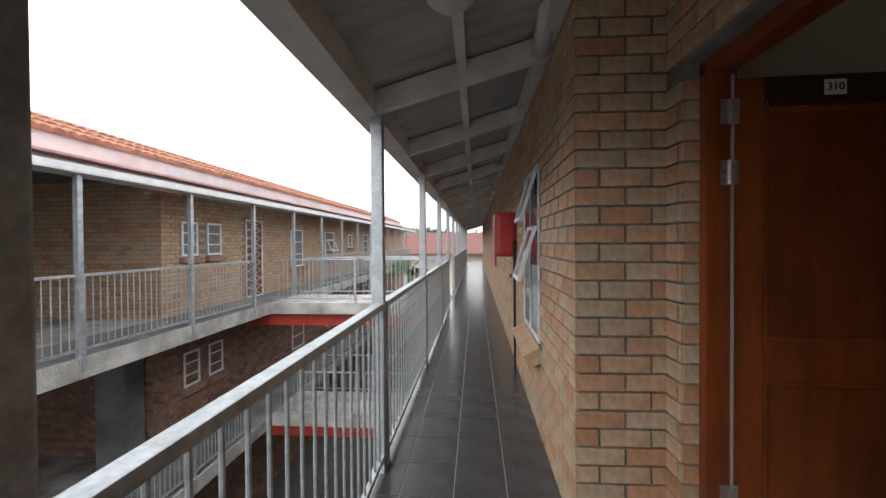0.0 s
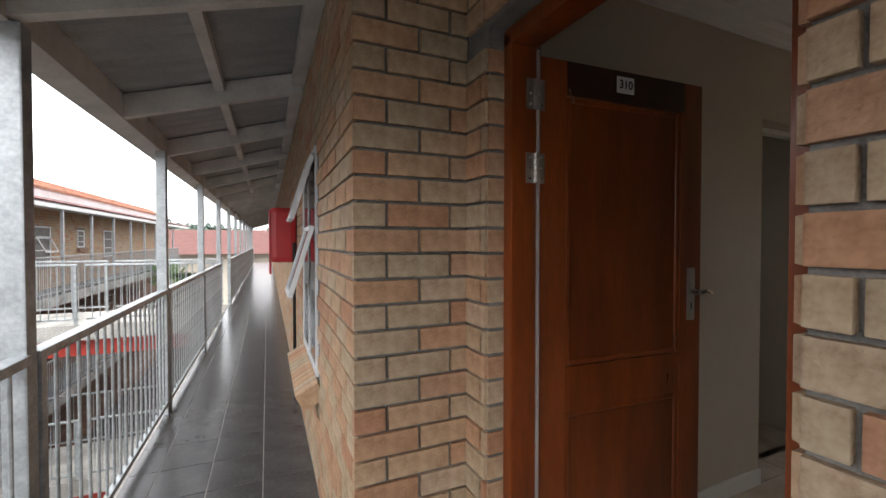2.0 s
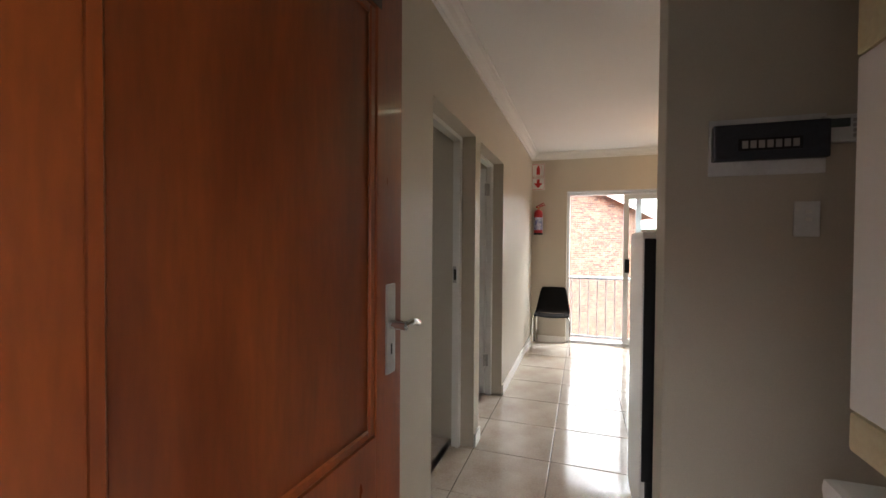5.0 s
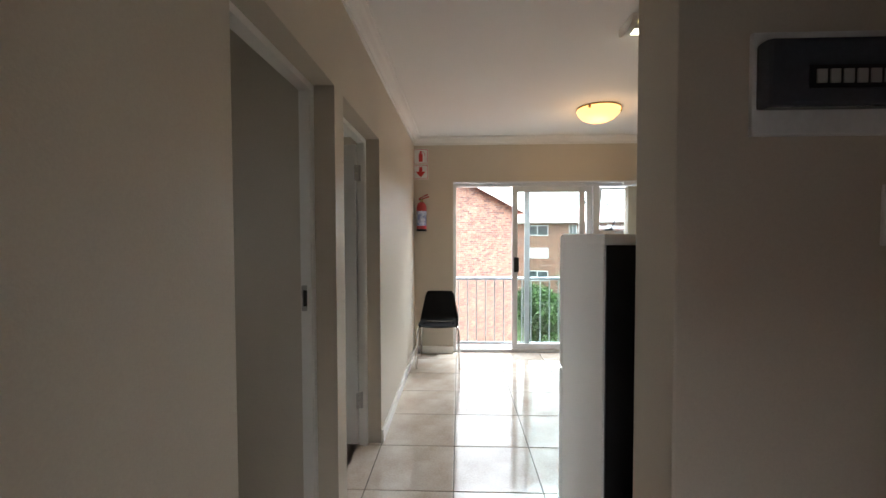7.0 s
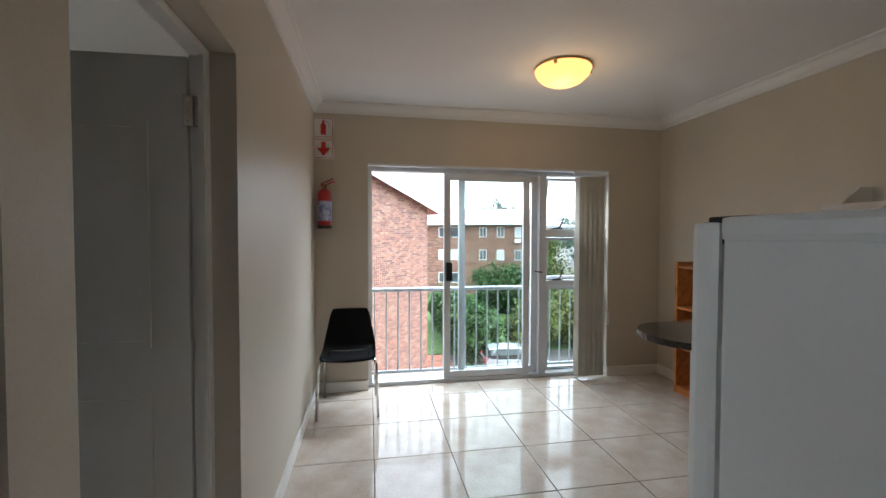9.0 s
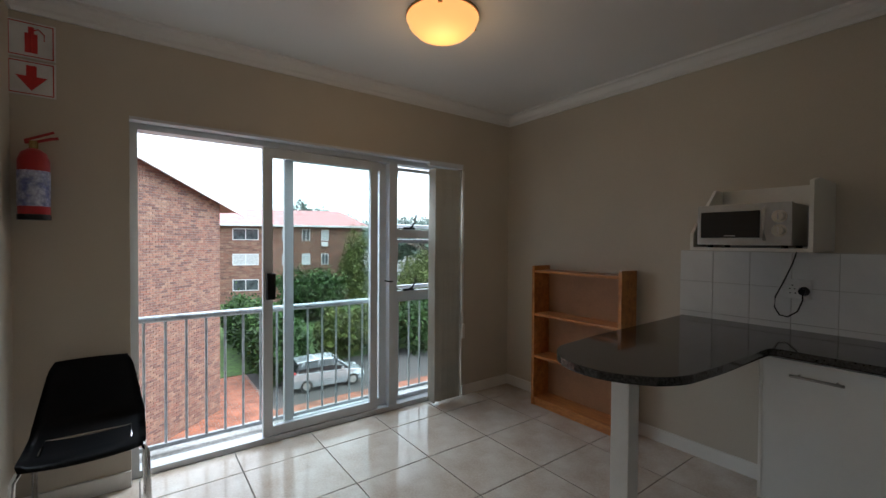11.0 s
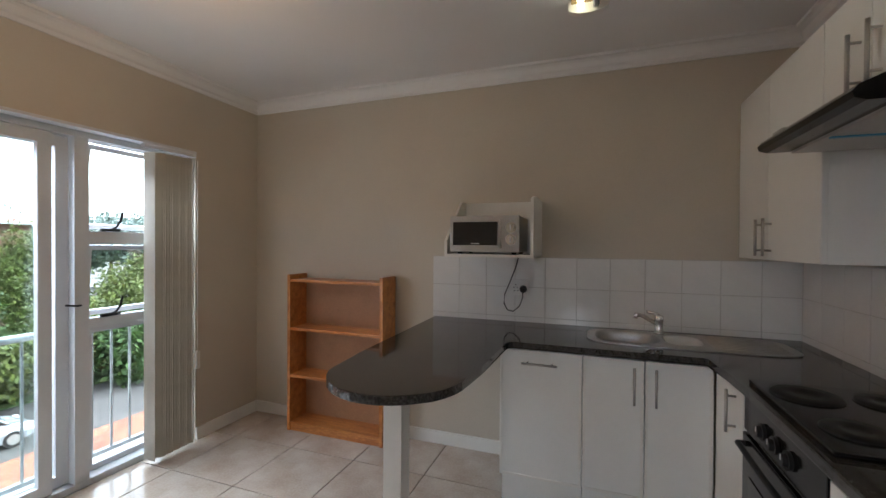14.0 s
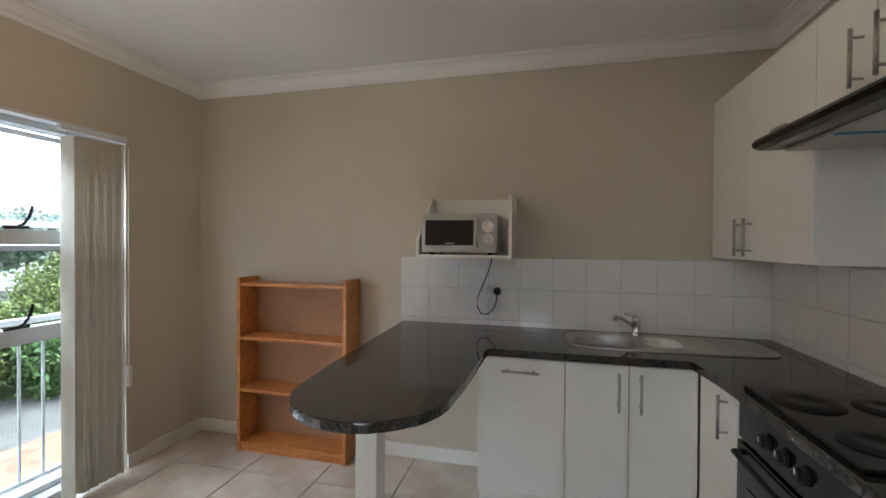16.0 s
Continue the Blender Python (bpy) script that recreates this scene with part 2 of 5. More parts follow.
def tube(bm, pts, r, seg=8):
    """A round rod along a bent line."""
    rings = []
    for i, p in enumerate(pts):
        a, b = Vector(pts[max(0, i - 1)]), Vector(pts[min(len(pts) - 1, i + 1)])
        q = (b - a).to_track_quat("Z", "Y")
        rings.append([bm.verts.new(Vector(p) + q @ Vector((r * math.cos(2 * math.pi * k / seg), r * math.sin(2 * math.pi * k / seg), 0))) for k in range(seg)])
    for u, v in zip(rings, rings[1:]):
        for k in range(seg):
            bm.faces.new((u[k], u[(k + 1) % seg], v[(k + 1) % seg], v[k]))
    bm.faces.new(rings[0][::-1])
    bm.faces.new(rings[-1])
    return bm


def lathe(bm, prof, m=I4, seg=32):
    """A turned shape from (radius, height) pairs."""
    rings = [[bm.verts.new(m @ Vector((r * math.cos(2 * math.pi * k / seg), r * math.sin(2 * math.pi * k / seg), z))) for k in range(seg)] for r, z in prof]
    for u, v in zip(rings, rings[1:]):
        for k in range(seg):
            bm.faces.new((u[k], u[(k + 1) % seg], v[(k + 1) % seg], v[k]))
    return bm


def slab(bm, outline, z0, z1):
    """A plate from an outline in plan."""
    a = [bm.verts.new((x, y, z0)) for x, y in outline]
    b = [bm.verts.new((x, y, z1)) for x, y in outline]
    n = len(outline)
    bm.faces.new(a[::-1])
    bm.faces.new(b)
    for i in range(n):
        bm.faces.new((a[i], a[(i + 1) % n], b[(i + 1) % n], b[i]))
    return bm


def mesh_of(bm, name, material, smooth=False):
    bmesh.ops.recalc_face_normals(bm, faces=bm.faces)
    me = bpy.data.meshes.new(name)
    bm.to_mesh(me)
    bm.free()
    me.materials.append(material)
    if smooth:
        for p in me.polygons:
            p.use_smooth = True
    return me


def B():
    return bmesh.new()


def part(name, bm, material, parent, label="", smooth=False):
    ob = new(name, mesh_of(bm, name, material, smooth))
    ob.parent = parent
    if label:
        ob["label"] = label
    return ob


def thing(name, label, category, m=I4, group="", kind=""):
    ob = new(name)
    ob.matrix_world = m
    return tagged(ob, label, category, group, kind)


def solid(name, bm, material, label="", category="", kind="", m=I4, smooth=False, group=""):
    ob = new(name, mesh_of(bm, name, material, smooth))
    ob.matrix_world = m
    return tagged(ob, label, category, group, kind)


def setting(name, bm, material, label, m=I4):
    return solid(name, bm, material, label, "", "structure", m)


def at(x, y, z, rz=0):
    return pose(x, y, z, 0, 0, rz)


def rect_frame(bm, axis, u0, u1, z0, z1, d0, d1, w):
    """Four members of a frame in the plane across axis: 'x' spans y and z, 'y' spans x and z."""
    for a0, a1, b0, b1 in ((u0, u0 + w, z0, z1), (u1 - w, u1, z0, z1), (u0 + w, u1 - w, z0, z0 + w), (u0 + w, u1 - w, z1 - w, z1)):
        if axis == "x":
            box(bm, d0, d1, a0, a1, b0, b1)
        else:
            box(bm, a0, a1, d0, d1, b0, b1)
    return bm


FLOOR_OUT, TOP_IN = -0.09, 2.45

# ---- the flat: floor, walls, ceiling ----
XE, YS, YN, XW = 6.69, -0.38, 2.866, 3.13   # inner faces: window wall, kitchen wall, hall wall, cooker wall
bm = box(B(), 1.32, 6.95, -0.6, 3.1, -0.25, -0.006)
floor = setting("floor", bm, M_GROUT, "cream tiled floor with dark grout lines")
bm = box(B(), 1.1, 1.32, 1.86, 2.735, -0.25, 0.0)
setting("door_threshold", bm, M_CREAM, "tiled threshold in the entrance doorway")
setting("ceiling", box(B(), 1.32, 6.95, -0.6, 3.1, TOP_IN, TOP_IN + 0.12), M_CEIL, "white painted plaster ceiling")
setting("wall_south", box(B(), 2.85, 6.95, YS - 0.2, YS, -0.2, TOP_IN), M_PLASTER, "beige painted kitchen wall")
# window wall with its opening
OY0, OY1, OZ0, OZ1 = 0.17, 2.425, 0.0, 1.945
bm = B()
box(bm, XE, XE + 0.24, YS, OY0, -0.2, TOP_IN)
box(bm, XE, XE + 0.24, OY1, 3.06, -0.2, TOP_IN)
box(bm, XE, XE + 0.24, OY0, OY1, OZ1, TOP_IN)
setting("wall_east", bm, M_PLASTER, "beige wall with a wide sliding door opening")
# hall wall with two doorways
D1, D2, DT, WT = (2.88, 3.66), (3.79, 4.615), 1.965, 0.145   # doorways, their height, the wall's thickness
bm = B()
for x0, x1 in ((1.32, D1[0]), (D1[1], D2[0]), (D2[1], XE)):
    box(bm, x0, x1, YN, YN + WT, -0.2, TOP_IN)
for x0, x1 in (D1, D2):
    box(bm, x0, x1, YN, YN + WT, DT, TOP_IN)
setting("wall_north", bm, M_PLASTER, "beige hall wall with two white doorways")
# the stub beside the fridge, and the cooker wall behind the units
bm = box(B(), 2.775, 2.955, YS, 1.945, -0.2, TOP_IN, 0.006)
setting("wall_partition", bm, M_PLASTER, "beige partition wall beside the fridge")
setting("wall_kitchen_west", box(B(), 2.955, XW, YS, 1.30, -0.2, TOP_IN), M_PLASTER, "beige wall behind the cooker")
setting("wall_hall_south", box(B(), 1.32, 2.775, 0.3, 0.45, -0.2, TOP_IN), M_PLASTER, "plain beige wall closing the entrance")
# side rooms behind the doorways
for nm, x0, x1, y1 in (("one", 1.9, 3.76, 4.7), ("two", 3.82, 6.6, 5.6)):
    setting("wall_room_" + nm, box(B(), x0 - 0.1, x0, YN + WT, y1, 0, TOP_IN), M_PLASTER, "beige wall of an unlit side room")
    setting("wall_room_" + nm, box(B(), x1, x1 + 0.06, YN + WT, y1, 0, TOP_IN), M_PLASTER, "beige wall of an unlit side room")
    # unseen opening added in the outer wall to let daylight into the room
    sill = 0.9 if nm == "two" else 1.8
    bm = box(B(), x0 - 0.1, x0 + 0.3, y1, y1 + 0.1, 0, TOP_IN)
    box(bm, x1 - 0.35, x1 + 0.06, y1, y1 + 0.1, 0, TOP_IN)
    box(bm, x0 + 0.3, x1 - 0.35, y1, y1 + 0.1, 0, sill)
    box(bm, x0 + 0.3, x1 - 0.35, y1, y1 + 0.1, 2.1, TOP_IN)
    setting("wall_room_" + nm, bm, M_PLASTER, "beige outer wall of a side room with an added light opening")
    setting("floor_room_" + nm, box(B(), x0, x1, YN + WT, y1, -0.1, 0.0), M_CREAM, "cream tiled floor of a side room")
    setting("ceiling_room_" + nm, box(B(), x0 - 0.1, x1 + 0.06, YN + WT, y1 + 0.1, TOP_IN, TOP_IN + 0.1), M_CEIL, "white ceiling of a side room")
    bm = box(B(), x1 - 0.014, x1, YN + 0.24, y1, 0, 0.075)
    setting("baseboard", bm, M_WHITE, "white painted skirting")


def cornice(p, q, out):
    """Stepped plaster moulding from p to q under the ceiling, growing towards out."""
    p, q, out = Vector((*p, 0)), Vector((*q, 0)), Vector((*out, 0))
    prof = [(0, -0.082), (0.012, -0.082), (0.014, -0.062), (0.03, -0.052), (0.045, -0.026), (0.06, -0.016), (0.078, -0.014), (0.08, 0), (0, 0)]
    bm = B()
    ends = [[bm.verts.new(e + out * a + Vector((0, 0, TOP_IN + b))) for a, b in prof] for e in (p, q)]
    for i in range(len(prof)):
        j = (i + 1) % len(prof)
        bm.faces.new((ends[0][i], ends[0][j], ends[1][j], ends[1][i]))
    setting("trim", bm, M_CEIL, "white stepped plaster cornice")


cornice((XE, YS), (XE, YN), (-1, 0))
cornice((XW, YS), (XE, YS), (0, 1))
cornice((1.32, YN), (XE, YN), (0, -1))
cornice((XW, YS), (XW, 1.30), (1, 0))
SK = 0.085
for x0, x1, y0, y1 in ((1.34, D1[0], YN - 0.016, YN - 0.001), (D2[1], XE, YN - 0.016, YN - 0.001), (D1[1], D2[0], YN - 0.016, YN - 0.001), (XE - 0.016, XE - 0.001, YS, OY0), (XE - 0.016, XE - 0.001, OY1, YN - 0.016), (4.6, XE - 0.016, YS + 0.001, YS + 0.016), (2.759, 2.774, 0.45, 1.945), (2.775, 2.955, 1.946, 1.961)):
    setting("baseboard", box(B(), x0, x1, y0, y1, 0, SK, 0.004), M_WHITE, "white painted skirting board")

# ---- hall door frames and the open white door ----
def steel_frame(x0, x1, name):
    th = thing(name, "cream painted steel door frame in the hall wall", "door frame", kind="structure")
    y = YN + 0.085
    for a, b in ((x0, x0 + 0.035), (x1 - 0.035, x1)):
        part("jamb", box(B(), a, b, y, y + 0.052, 0, DT - 0.03, 0.004), M_WHITE, th)
    part("head", box(B(), x0, x1, y, y + 0.052, DT - 0.03, DT - 0.002, 0.004), M_WHITE, th)
    for a, b in ((x0 + 0.035, x0 + 0.045), (x1 - 0.045, x1 - 0.035)):
        part("stop", box(B(), a, b, y + 0.004, y + 0.022, 0, DT - 0.03), M_WHITE, th)
    return th


def hinge(parent, x, y, z, turn=0):
    h = part("hinge", box(box(B(), -0.035, -0.004, -0.002, 0.002, -0.05, 0.05), 0.004, 0.035, -0.002, 0.002, -0.05, 0.05), M_STEEL, parent, "steel butt hinge")
    h.matrix_local = at(x, y, z, turn)
    for k in range(5):
        part("knuckle", cyl(B(), (0, -0.006, -0.05 + k * 0.02 + 0.001), (0, -0.006, -0.031 + k * 0.02), 0.0075, seg=10), M_STEEL, h)
    for sx in (-0.022, 0.022):
        for sz in (-0.035, 0, 0.035):
            part("screw", cyl(B(), (sx, -0.004, sz), (sx, -0.001, sz), 0.004, seg=8), M_CHROME, h)
    return h


f1 = steel_frame(*D1, "door_frame_1")
bm = box(B(), D1[1] - 0.039, D1[1] - 0.030, YN + 0.096, YN + 0.133, 1.045, 1.15, 0.003)
st = part("strike_plate", bm, M_STEEL, f1, "worn steel strike plate")
part("latch_hole", box(B(), D1[1] - 0.0405, D1[1] - 0.0385, YN + 0.104, YN + 0.125, 1.065, 1.13), M_DARK, f1)
f2 = steel_frame(*D2, "door_frame_2")
for z in (1.745, 0.30):
    hinge(f2, 4.572, YN + 0.118, z, -50)
wd = thing("interior_door", "white moulded interior door standing open", "door", at(4.592, YN + 0.142, 0.01, 88))
part("leaf", box(B(), 0, 0.70, -0.02, 0.02, 0, 1.915, 0.003), M_WHITE, wd)
for z0, z1 in ((0.18, 0.78), (0.95, 1.70)):
    for s in (-1, 1):
        bm = rect_frame(B(), "y", 0.12, 0.58, z0, z1, s * 0.0195, s * 0.0255, 0.022)
        part("panel_mould", bm, M_WHITE, wd)
for z in (0.34, 0.5):
    part("scar", cyl(B(), (0.005, -0.0215, z + 0.9), (0.006, -0.02, z + 0.9), 0.004, seg=8), M_DARK, wd)

# ---- entrance door 310 ----
ef = thing("entrance_frame", "varnished mahogany entrance door frame", "door frame", kind="structure")
for y0, y1 in ((1.862, 1.912), (2.684, 2.734)):
    part("jamb", box(B(), 1.165, 1.265, y0, y1, -0.02, 2.0, 0.008), M_MAHOG, ef)
part("head", box(B(), 1.165, 1.265, 1.862, 2.734, 1.955, 2.012, 0.008), M_MAHOG, ef)
part("seal_strip", box(B(), 1.2655, 1.272, 2.676, 2.70, 0, 1.95), M_GREYP, ef, "grey jamb strip")
ed = thing("entrance_door", "mahogany panelled entrance door numbered 310 standing open", "door", at(1.275, 2.708, 0.012, -3.2))
LW, LH, LT = 0.78, 1.925, 0.04
for u0, u1 in ((0, 0.115), (LW - 0.115, LW)):
    part("stile", box(B(), u0, u1, -LT / 2, LT / 2, 0, LH, 0.003), M_MAHOG, ed)
for z0, z1 in ((0, 0.2), (0.70, 0.86), (LH - 0.12, LH)):
    part("rail", box(B(), 0.115, LW - 0.115, -LT / 2, LT / 2, z0, z1, 0.002), M_MAHOG, ed)
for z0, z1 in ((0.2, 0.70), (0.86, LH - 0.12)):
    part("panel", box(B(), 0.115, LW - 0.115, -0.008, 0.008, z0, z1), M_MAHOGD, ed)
    bm = rect_frame(B(), "y", 0.115, LW - 0.115, z0, z1, -LT / 2 + 0.004, -0.008, 0.022)
    bmesh.ops.bevel(bm, geom=bm.edges[:], offset=0.004, segments=1, affect="EDGES")
    part("bead", bm, M_MAHOG, ed)
part("patch", box(B(), 0.118, LW - 0.10, -LT / 2 - 0.002, -LT / 2 + 0.001, LH - 0.118, LH - 0.002), M_TAPE, ed, "dark brown painted strip")
pl = part("number_plate", box(B(), 0.335, 0.415, -LT / 2 - 0.006, -LT / 2 - 0.002, LH - 0.082, LH - 0.022, 0.002), M_SIGNW, ed, "white plate reading 310")


def lettering(text, size, material, parent, m, name="lettering"):
    cu = bpy.data.curves.new(name, "FONT")
    cu.body, cu.size, cu.align_x, cu.align_y, cu.extrude = text, size, "CENTER", "CENTER", 0.0006
    cu.offset = size * 0.018
    tmp = new("tmp", cu)
    dg = bpy.context.evaluated_depsgraph_get()
    me = bpy.data.meshes.new_from_object(tmp.evaluated_get(dg))
    bpy.data.objects.remove(tmp)
    me.materials.clear()
    me.materials.append(material)
    ob = new(name, me)
    ob.parent = parent
    ob.matrix_local = m
    return ob


lettering("310", 0.043, M_BLACK, pl, pose(0.375, -LT / 2 - 0.0068, LH - 0.052, 90, 0, 0))
for z in (1.79, 1.545, 0.22):
    hinge(ed, -0.016, -LT / 2 - 0.008, z, 0)
# hook and handle plate
part("hook", tube(B(), [(0.125, -0.024, LH - 0.10), (0.124, -0.030, LH - 0.115), (0.13, -0.034, LH - 0.135), (0.14, -0.030, LH - 0.145)], 0.0025, 6), M_CHROME, ed, "small chrome hook")
bm = box(B(), LW - 0.078, LW - 0.038, -LT / 2 - 0.006, -LT / 2, 0.985, 1.195, 0.004)
hp = part("handle_plate", bm, M_STEEL, ed, "satin steel lever plate")
cyl(bm := B(), (LW - 0.058, -LT / 2 - 0.005, 1.10), (LW - 0.058, -LT / 2 - 0.045, 1.10), 0.011, seg=14)
tube(bm, [(LW - 0.058, -LT / 2 - 0.04, 1.10), (LW - 0.03, -LT / 2 - 0.046, 1.105), (LW - 0.012, -LT / 2 - 0.046, 1.102), (LW + 0.008, -LT / 2 - 0.044, 1.096)], 0.008, 8)
part("lever", bm, M_CHROME, hp)
part("keyhole", box(B(), LW - 0.061, LW - 0.055, -LT / 2 - 0.0068, -LT / 2 - 0.005, 1.03, 1.055), M_DARK, hp)

# ---- sliding door, side window ----
FX0, FX1 = 6.775, 6.835
sd = thing("window_1", "white aluminium sliding door partly open with a side window", "sliding door", kind="structure")
part("window_frame", rect_frame(B(), "x", OY0, OY1, 0.0, OZ1, FX0 - 0.02, FX1 + 0.02, 0.035), M_ALU, sd)
part("mullion", box(B(), FX0 - 0.02, FX1 + 0.02, 0.765, 0.835, 0.035, OZ1 - 0.035, 0.004), M_ALU, sd)


def leaf(y0, y1, x0, x1, nm):
    lf = part(nm, rect_frame(B(), "x", y0, y1, 0.04, OZ1 - 0.04, x0, x1, 0.058), M_ALU, sd)
    g = part("pane", box(B(), (x0 + x1) / 2 - 0.003, (x0 + x1) / 2 + 0.003, y0 + 0.055, y1 - 0.055, 0.095, OZ1 - 0.095), M_GLASS, lf)
    g.visible_shadow = False
    return lf


leaf(0.835, 1.60, FX1 - 0.028, FX1 + 0.005, "fixed_leaf")
sl = leaf(0.93, 1.745, FX0 - 0.012, FX0 + 0.022, "sliding_leaf")
part("pull_handle", box(B(), FX0 - 0.045, FX0 - 0.012, 1.675, 1.73, 0.93, 1.10, 0.008), M_BLACK, sl, "black plastic pull handle")
for z0, z1 in ((1.335, 1.405), (0.862, 0.918)):
    part("transom", box(B(), FX0, FX1, OY0 + 0.035, 0.765, z0, z1, 0.003), M_ALU, sd)
for i, (z0, z1, tilt) in enumerate(((1.405, OZ1 - 0.035, 14), (0.918, 1.335, 5), (0.035, 0.862, 0))):
    sash = part("sash", rect_frame(B(), "x", 0.24, 0.735, -(z1 - z0) + 0.012, 0, -0.014, 0.014, 0.028), M_ALU, sd)
    sash.matrix_local = pose(FX1 + 0.012, 0, z1 - 0.008, 0, -tilt, 0)
    g = part("pane", box(B(), -0.003, 0.003, 0.262, 0.712, -(z1 - z0) + 0.036, -0.022), M_GLASS, sash)
    g.visible_shadow = False
    if tilt:
        tube(bm := B(), [(FX0 - 0.005, 0.645, z0 + 0.012), (FX0 - 0.03, 0.635, z0 + 0.025), (FX0 - 0.035, 0.615, z0 + 0.06), (FX0 - 0.03, 0.598, z0 + 0.115)], 0.007, 8)
        tube(bm, [(FX0 - 0.006, 0.70, z0 + 0.008), (FX0 - 0.006, 0.60, z0 + 0.010)], 0.009, 8)
        part("stay", bm, M_BLACK, sd, "black window stay")
part("latch", tube(B(), [(FX0 - 0.015, 0.80, 1.0), (FX0 - 0.03, 0.83, 1.0), (FX0 - 0.03, 0.88, 1.01)], 0.006, 6), M_BLACK, sd)
setting("window_sill", box(B(), XE + 0.02, XE + 0.4, OY0 - 0.1, OY1 + 0.1, -0.2, -0.002), M_CONC, "concrete sill below the sliding door")
setting("trim", box(B(), XE - 0.012, XE + 0.06, OY0, OY1, OZ1 - 0.002, OZ1 + 0.014), M_ALU, "aluminium blind track")

bal = thing("balcony_rail", "grey galvanised balcony railing outside the sliding door", "railing")
RX = 7.0
part("top_rail", cyl(B(), (RX, -0.1, 0.83), (RX, 2.75, 0.83), 0.021, seg=12), M_GALV, bal)
part("bottom_rail", box(B(), RX - 0.012, RX + 0.012, -0.1, 2.75, 0.035, 0.06), M_GALV, bal)
for i in range(26):
    part("baluster", cyl(B(), (RX, -0.043 + i * 0.1095, 0.05), (RX, -0.043 + i * 0.1095, 0.82), 0.008, seg=8), M_GALV, bal)
for y in (-0.1, 2.74):
    part("bracket", box(B(), XE + 0.2, RX, y - 0.02, y + 0.02, 0.03, 0.07), M_GALV, bal)

vb = thing("vertical_blind", "cream fabric vertical blind drawn to one side", "blind")
part("headrail", box(B(), XE - 0.045, XE - 0.014, OY0 + 0.03, 0.54, 1.912, 1.934), M_ALU, vb)
for i in range(14):
    y = 0.27 + i * 0.016
    sl_ = part("slat", box(B(), -0.045, 0.045, -0.001, 0.001, 0.03, 1.89), M_BLIND, vb)
    sl_.matrix_local = pose(XE - 0.035, y, 0, 0, 0, 24 + 8 * math.sin(i * 2.1))
for y in (0.252, 0.505):
    part("end_slat", box(B(), XE - 0.085, XE + 0.01, y, y + 0.003, 0.03, 1.885), M_BLIND, vb)
part("cord", tube(B(), [(XE - 0.05, 0.195, 1.89), (XE - 0.05, 0.195, 1.0), (XE - 0.05, 0.195, 0.6)], 0.003, 6), M_WHITE, vb)
part("cord_weight", box(B(), XE - 0.062, XE - 0.038, 0.183, 0.207, 0.50, 0.62, 0.006), M_WHITE, vb)

# ---- signs and extinguisher on the window wall ----
sg = thing("safety_sign", "white sign with red extinguisher picture and arrow", "sign", at(XE - 0.004, 2.79, 0))
for z0, z1 in ((2.16, 2.33), (1.985, 2.15)):
    part("board", box(B(), -0.003, 0.003, -0.085, 0.085, z0, z1), M_SIGNW, sg)
    part("border", rect_frame(B(), "x", -0.078, 0.078, z0 + 0.007, z1 - 0.007, -0.0045, -0.003, 0.004), M_PRINT, sg)
part("pictogram", box(box(tube(cyl(B(), (-0.0045, 0, 2.19), (-0.0045, 0, 2.275), 0.004), [(-0.005, 0, 2.285), (-0.005, -0.025, 2.30), (-0.005, -0.045, 2.28), (-0.005, -0.045, 2.25)], 0.003, 6), -0.006, -0.003, -0.022, 0.022, 2.185, 2.275), -0.006, -0.003, -0.01, 0.01, 2.275, 2.305), M_PRINT, sg)
bm = B()
v = [bm.verts.new((-0.0055, y, z)) for y, z in ((-0.018, 2.125), (0.018, 2.125), (0.018, 2.075), (0.055, 2.075), (0.0, 2.008), (-0.055, 2.075), (-0.018, 2.075))]
bm.faces.new(v)
part("arrow", bm, M_PRINT, sg)

fe = thing("fire_extinguisher", "red fire extinguisher with a blue label on a wall bracket", "extinguisher", at(XE - 0.085, 2.775, 1.40))
part("cylinder", lathe(B(), [(0, 0.0), (0.05, 0.0), (0.056, 0.01), (0.056, 0.27), (0.045, 0.305), (0.02, 0.325), (0, 0.326)]), M_REDP, fe, smooth=True)
part("base_ring", lathe(B(), [(0, -0.001), (0.058, -0.001), (0.058, 0.022), (0.056, 0.024)]), M_BLACK, fe)
part("label_sleeve", lathe(B(), [(0.0568, 0.06), (0.0572, 0.062), (0.0572, 0.22), (0.0568, 0.222)]), M_LABEL, fe, "blue and white printed label")
part("valve", cyl(B(), (0, 0, 0.325), (0, 0, 0.36), 0.016, seg=12), M_BRASS, fe)
tube(bm := B(), [(0.0, 0.03, 0.352), (0.0, -0.01, 0.358), (0, -0.06, 0.378), (0, -0.085, 0.384)], 0.007, 8)
tube(bm, [(0.0, 0.03, 0.36), (0.0, -0.02, 0.385), (0, -0.07, 0.41)], 0.006, 8)
part("squeeze_handle", bm, M_REDP, fe)
part("wall_bracket", box(B(), 0.05, 0.085, -0.02, 0.02, 0.18, 0.26), M_BLACK, fe)

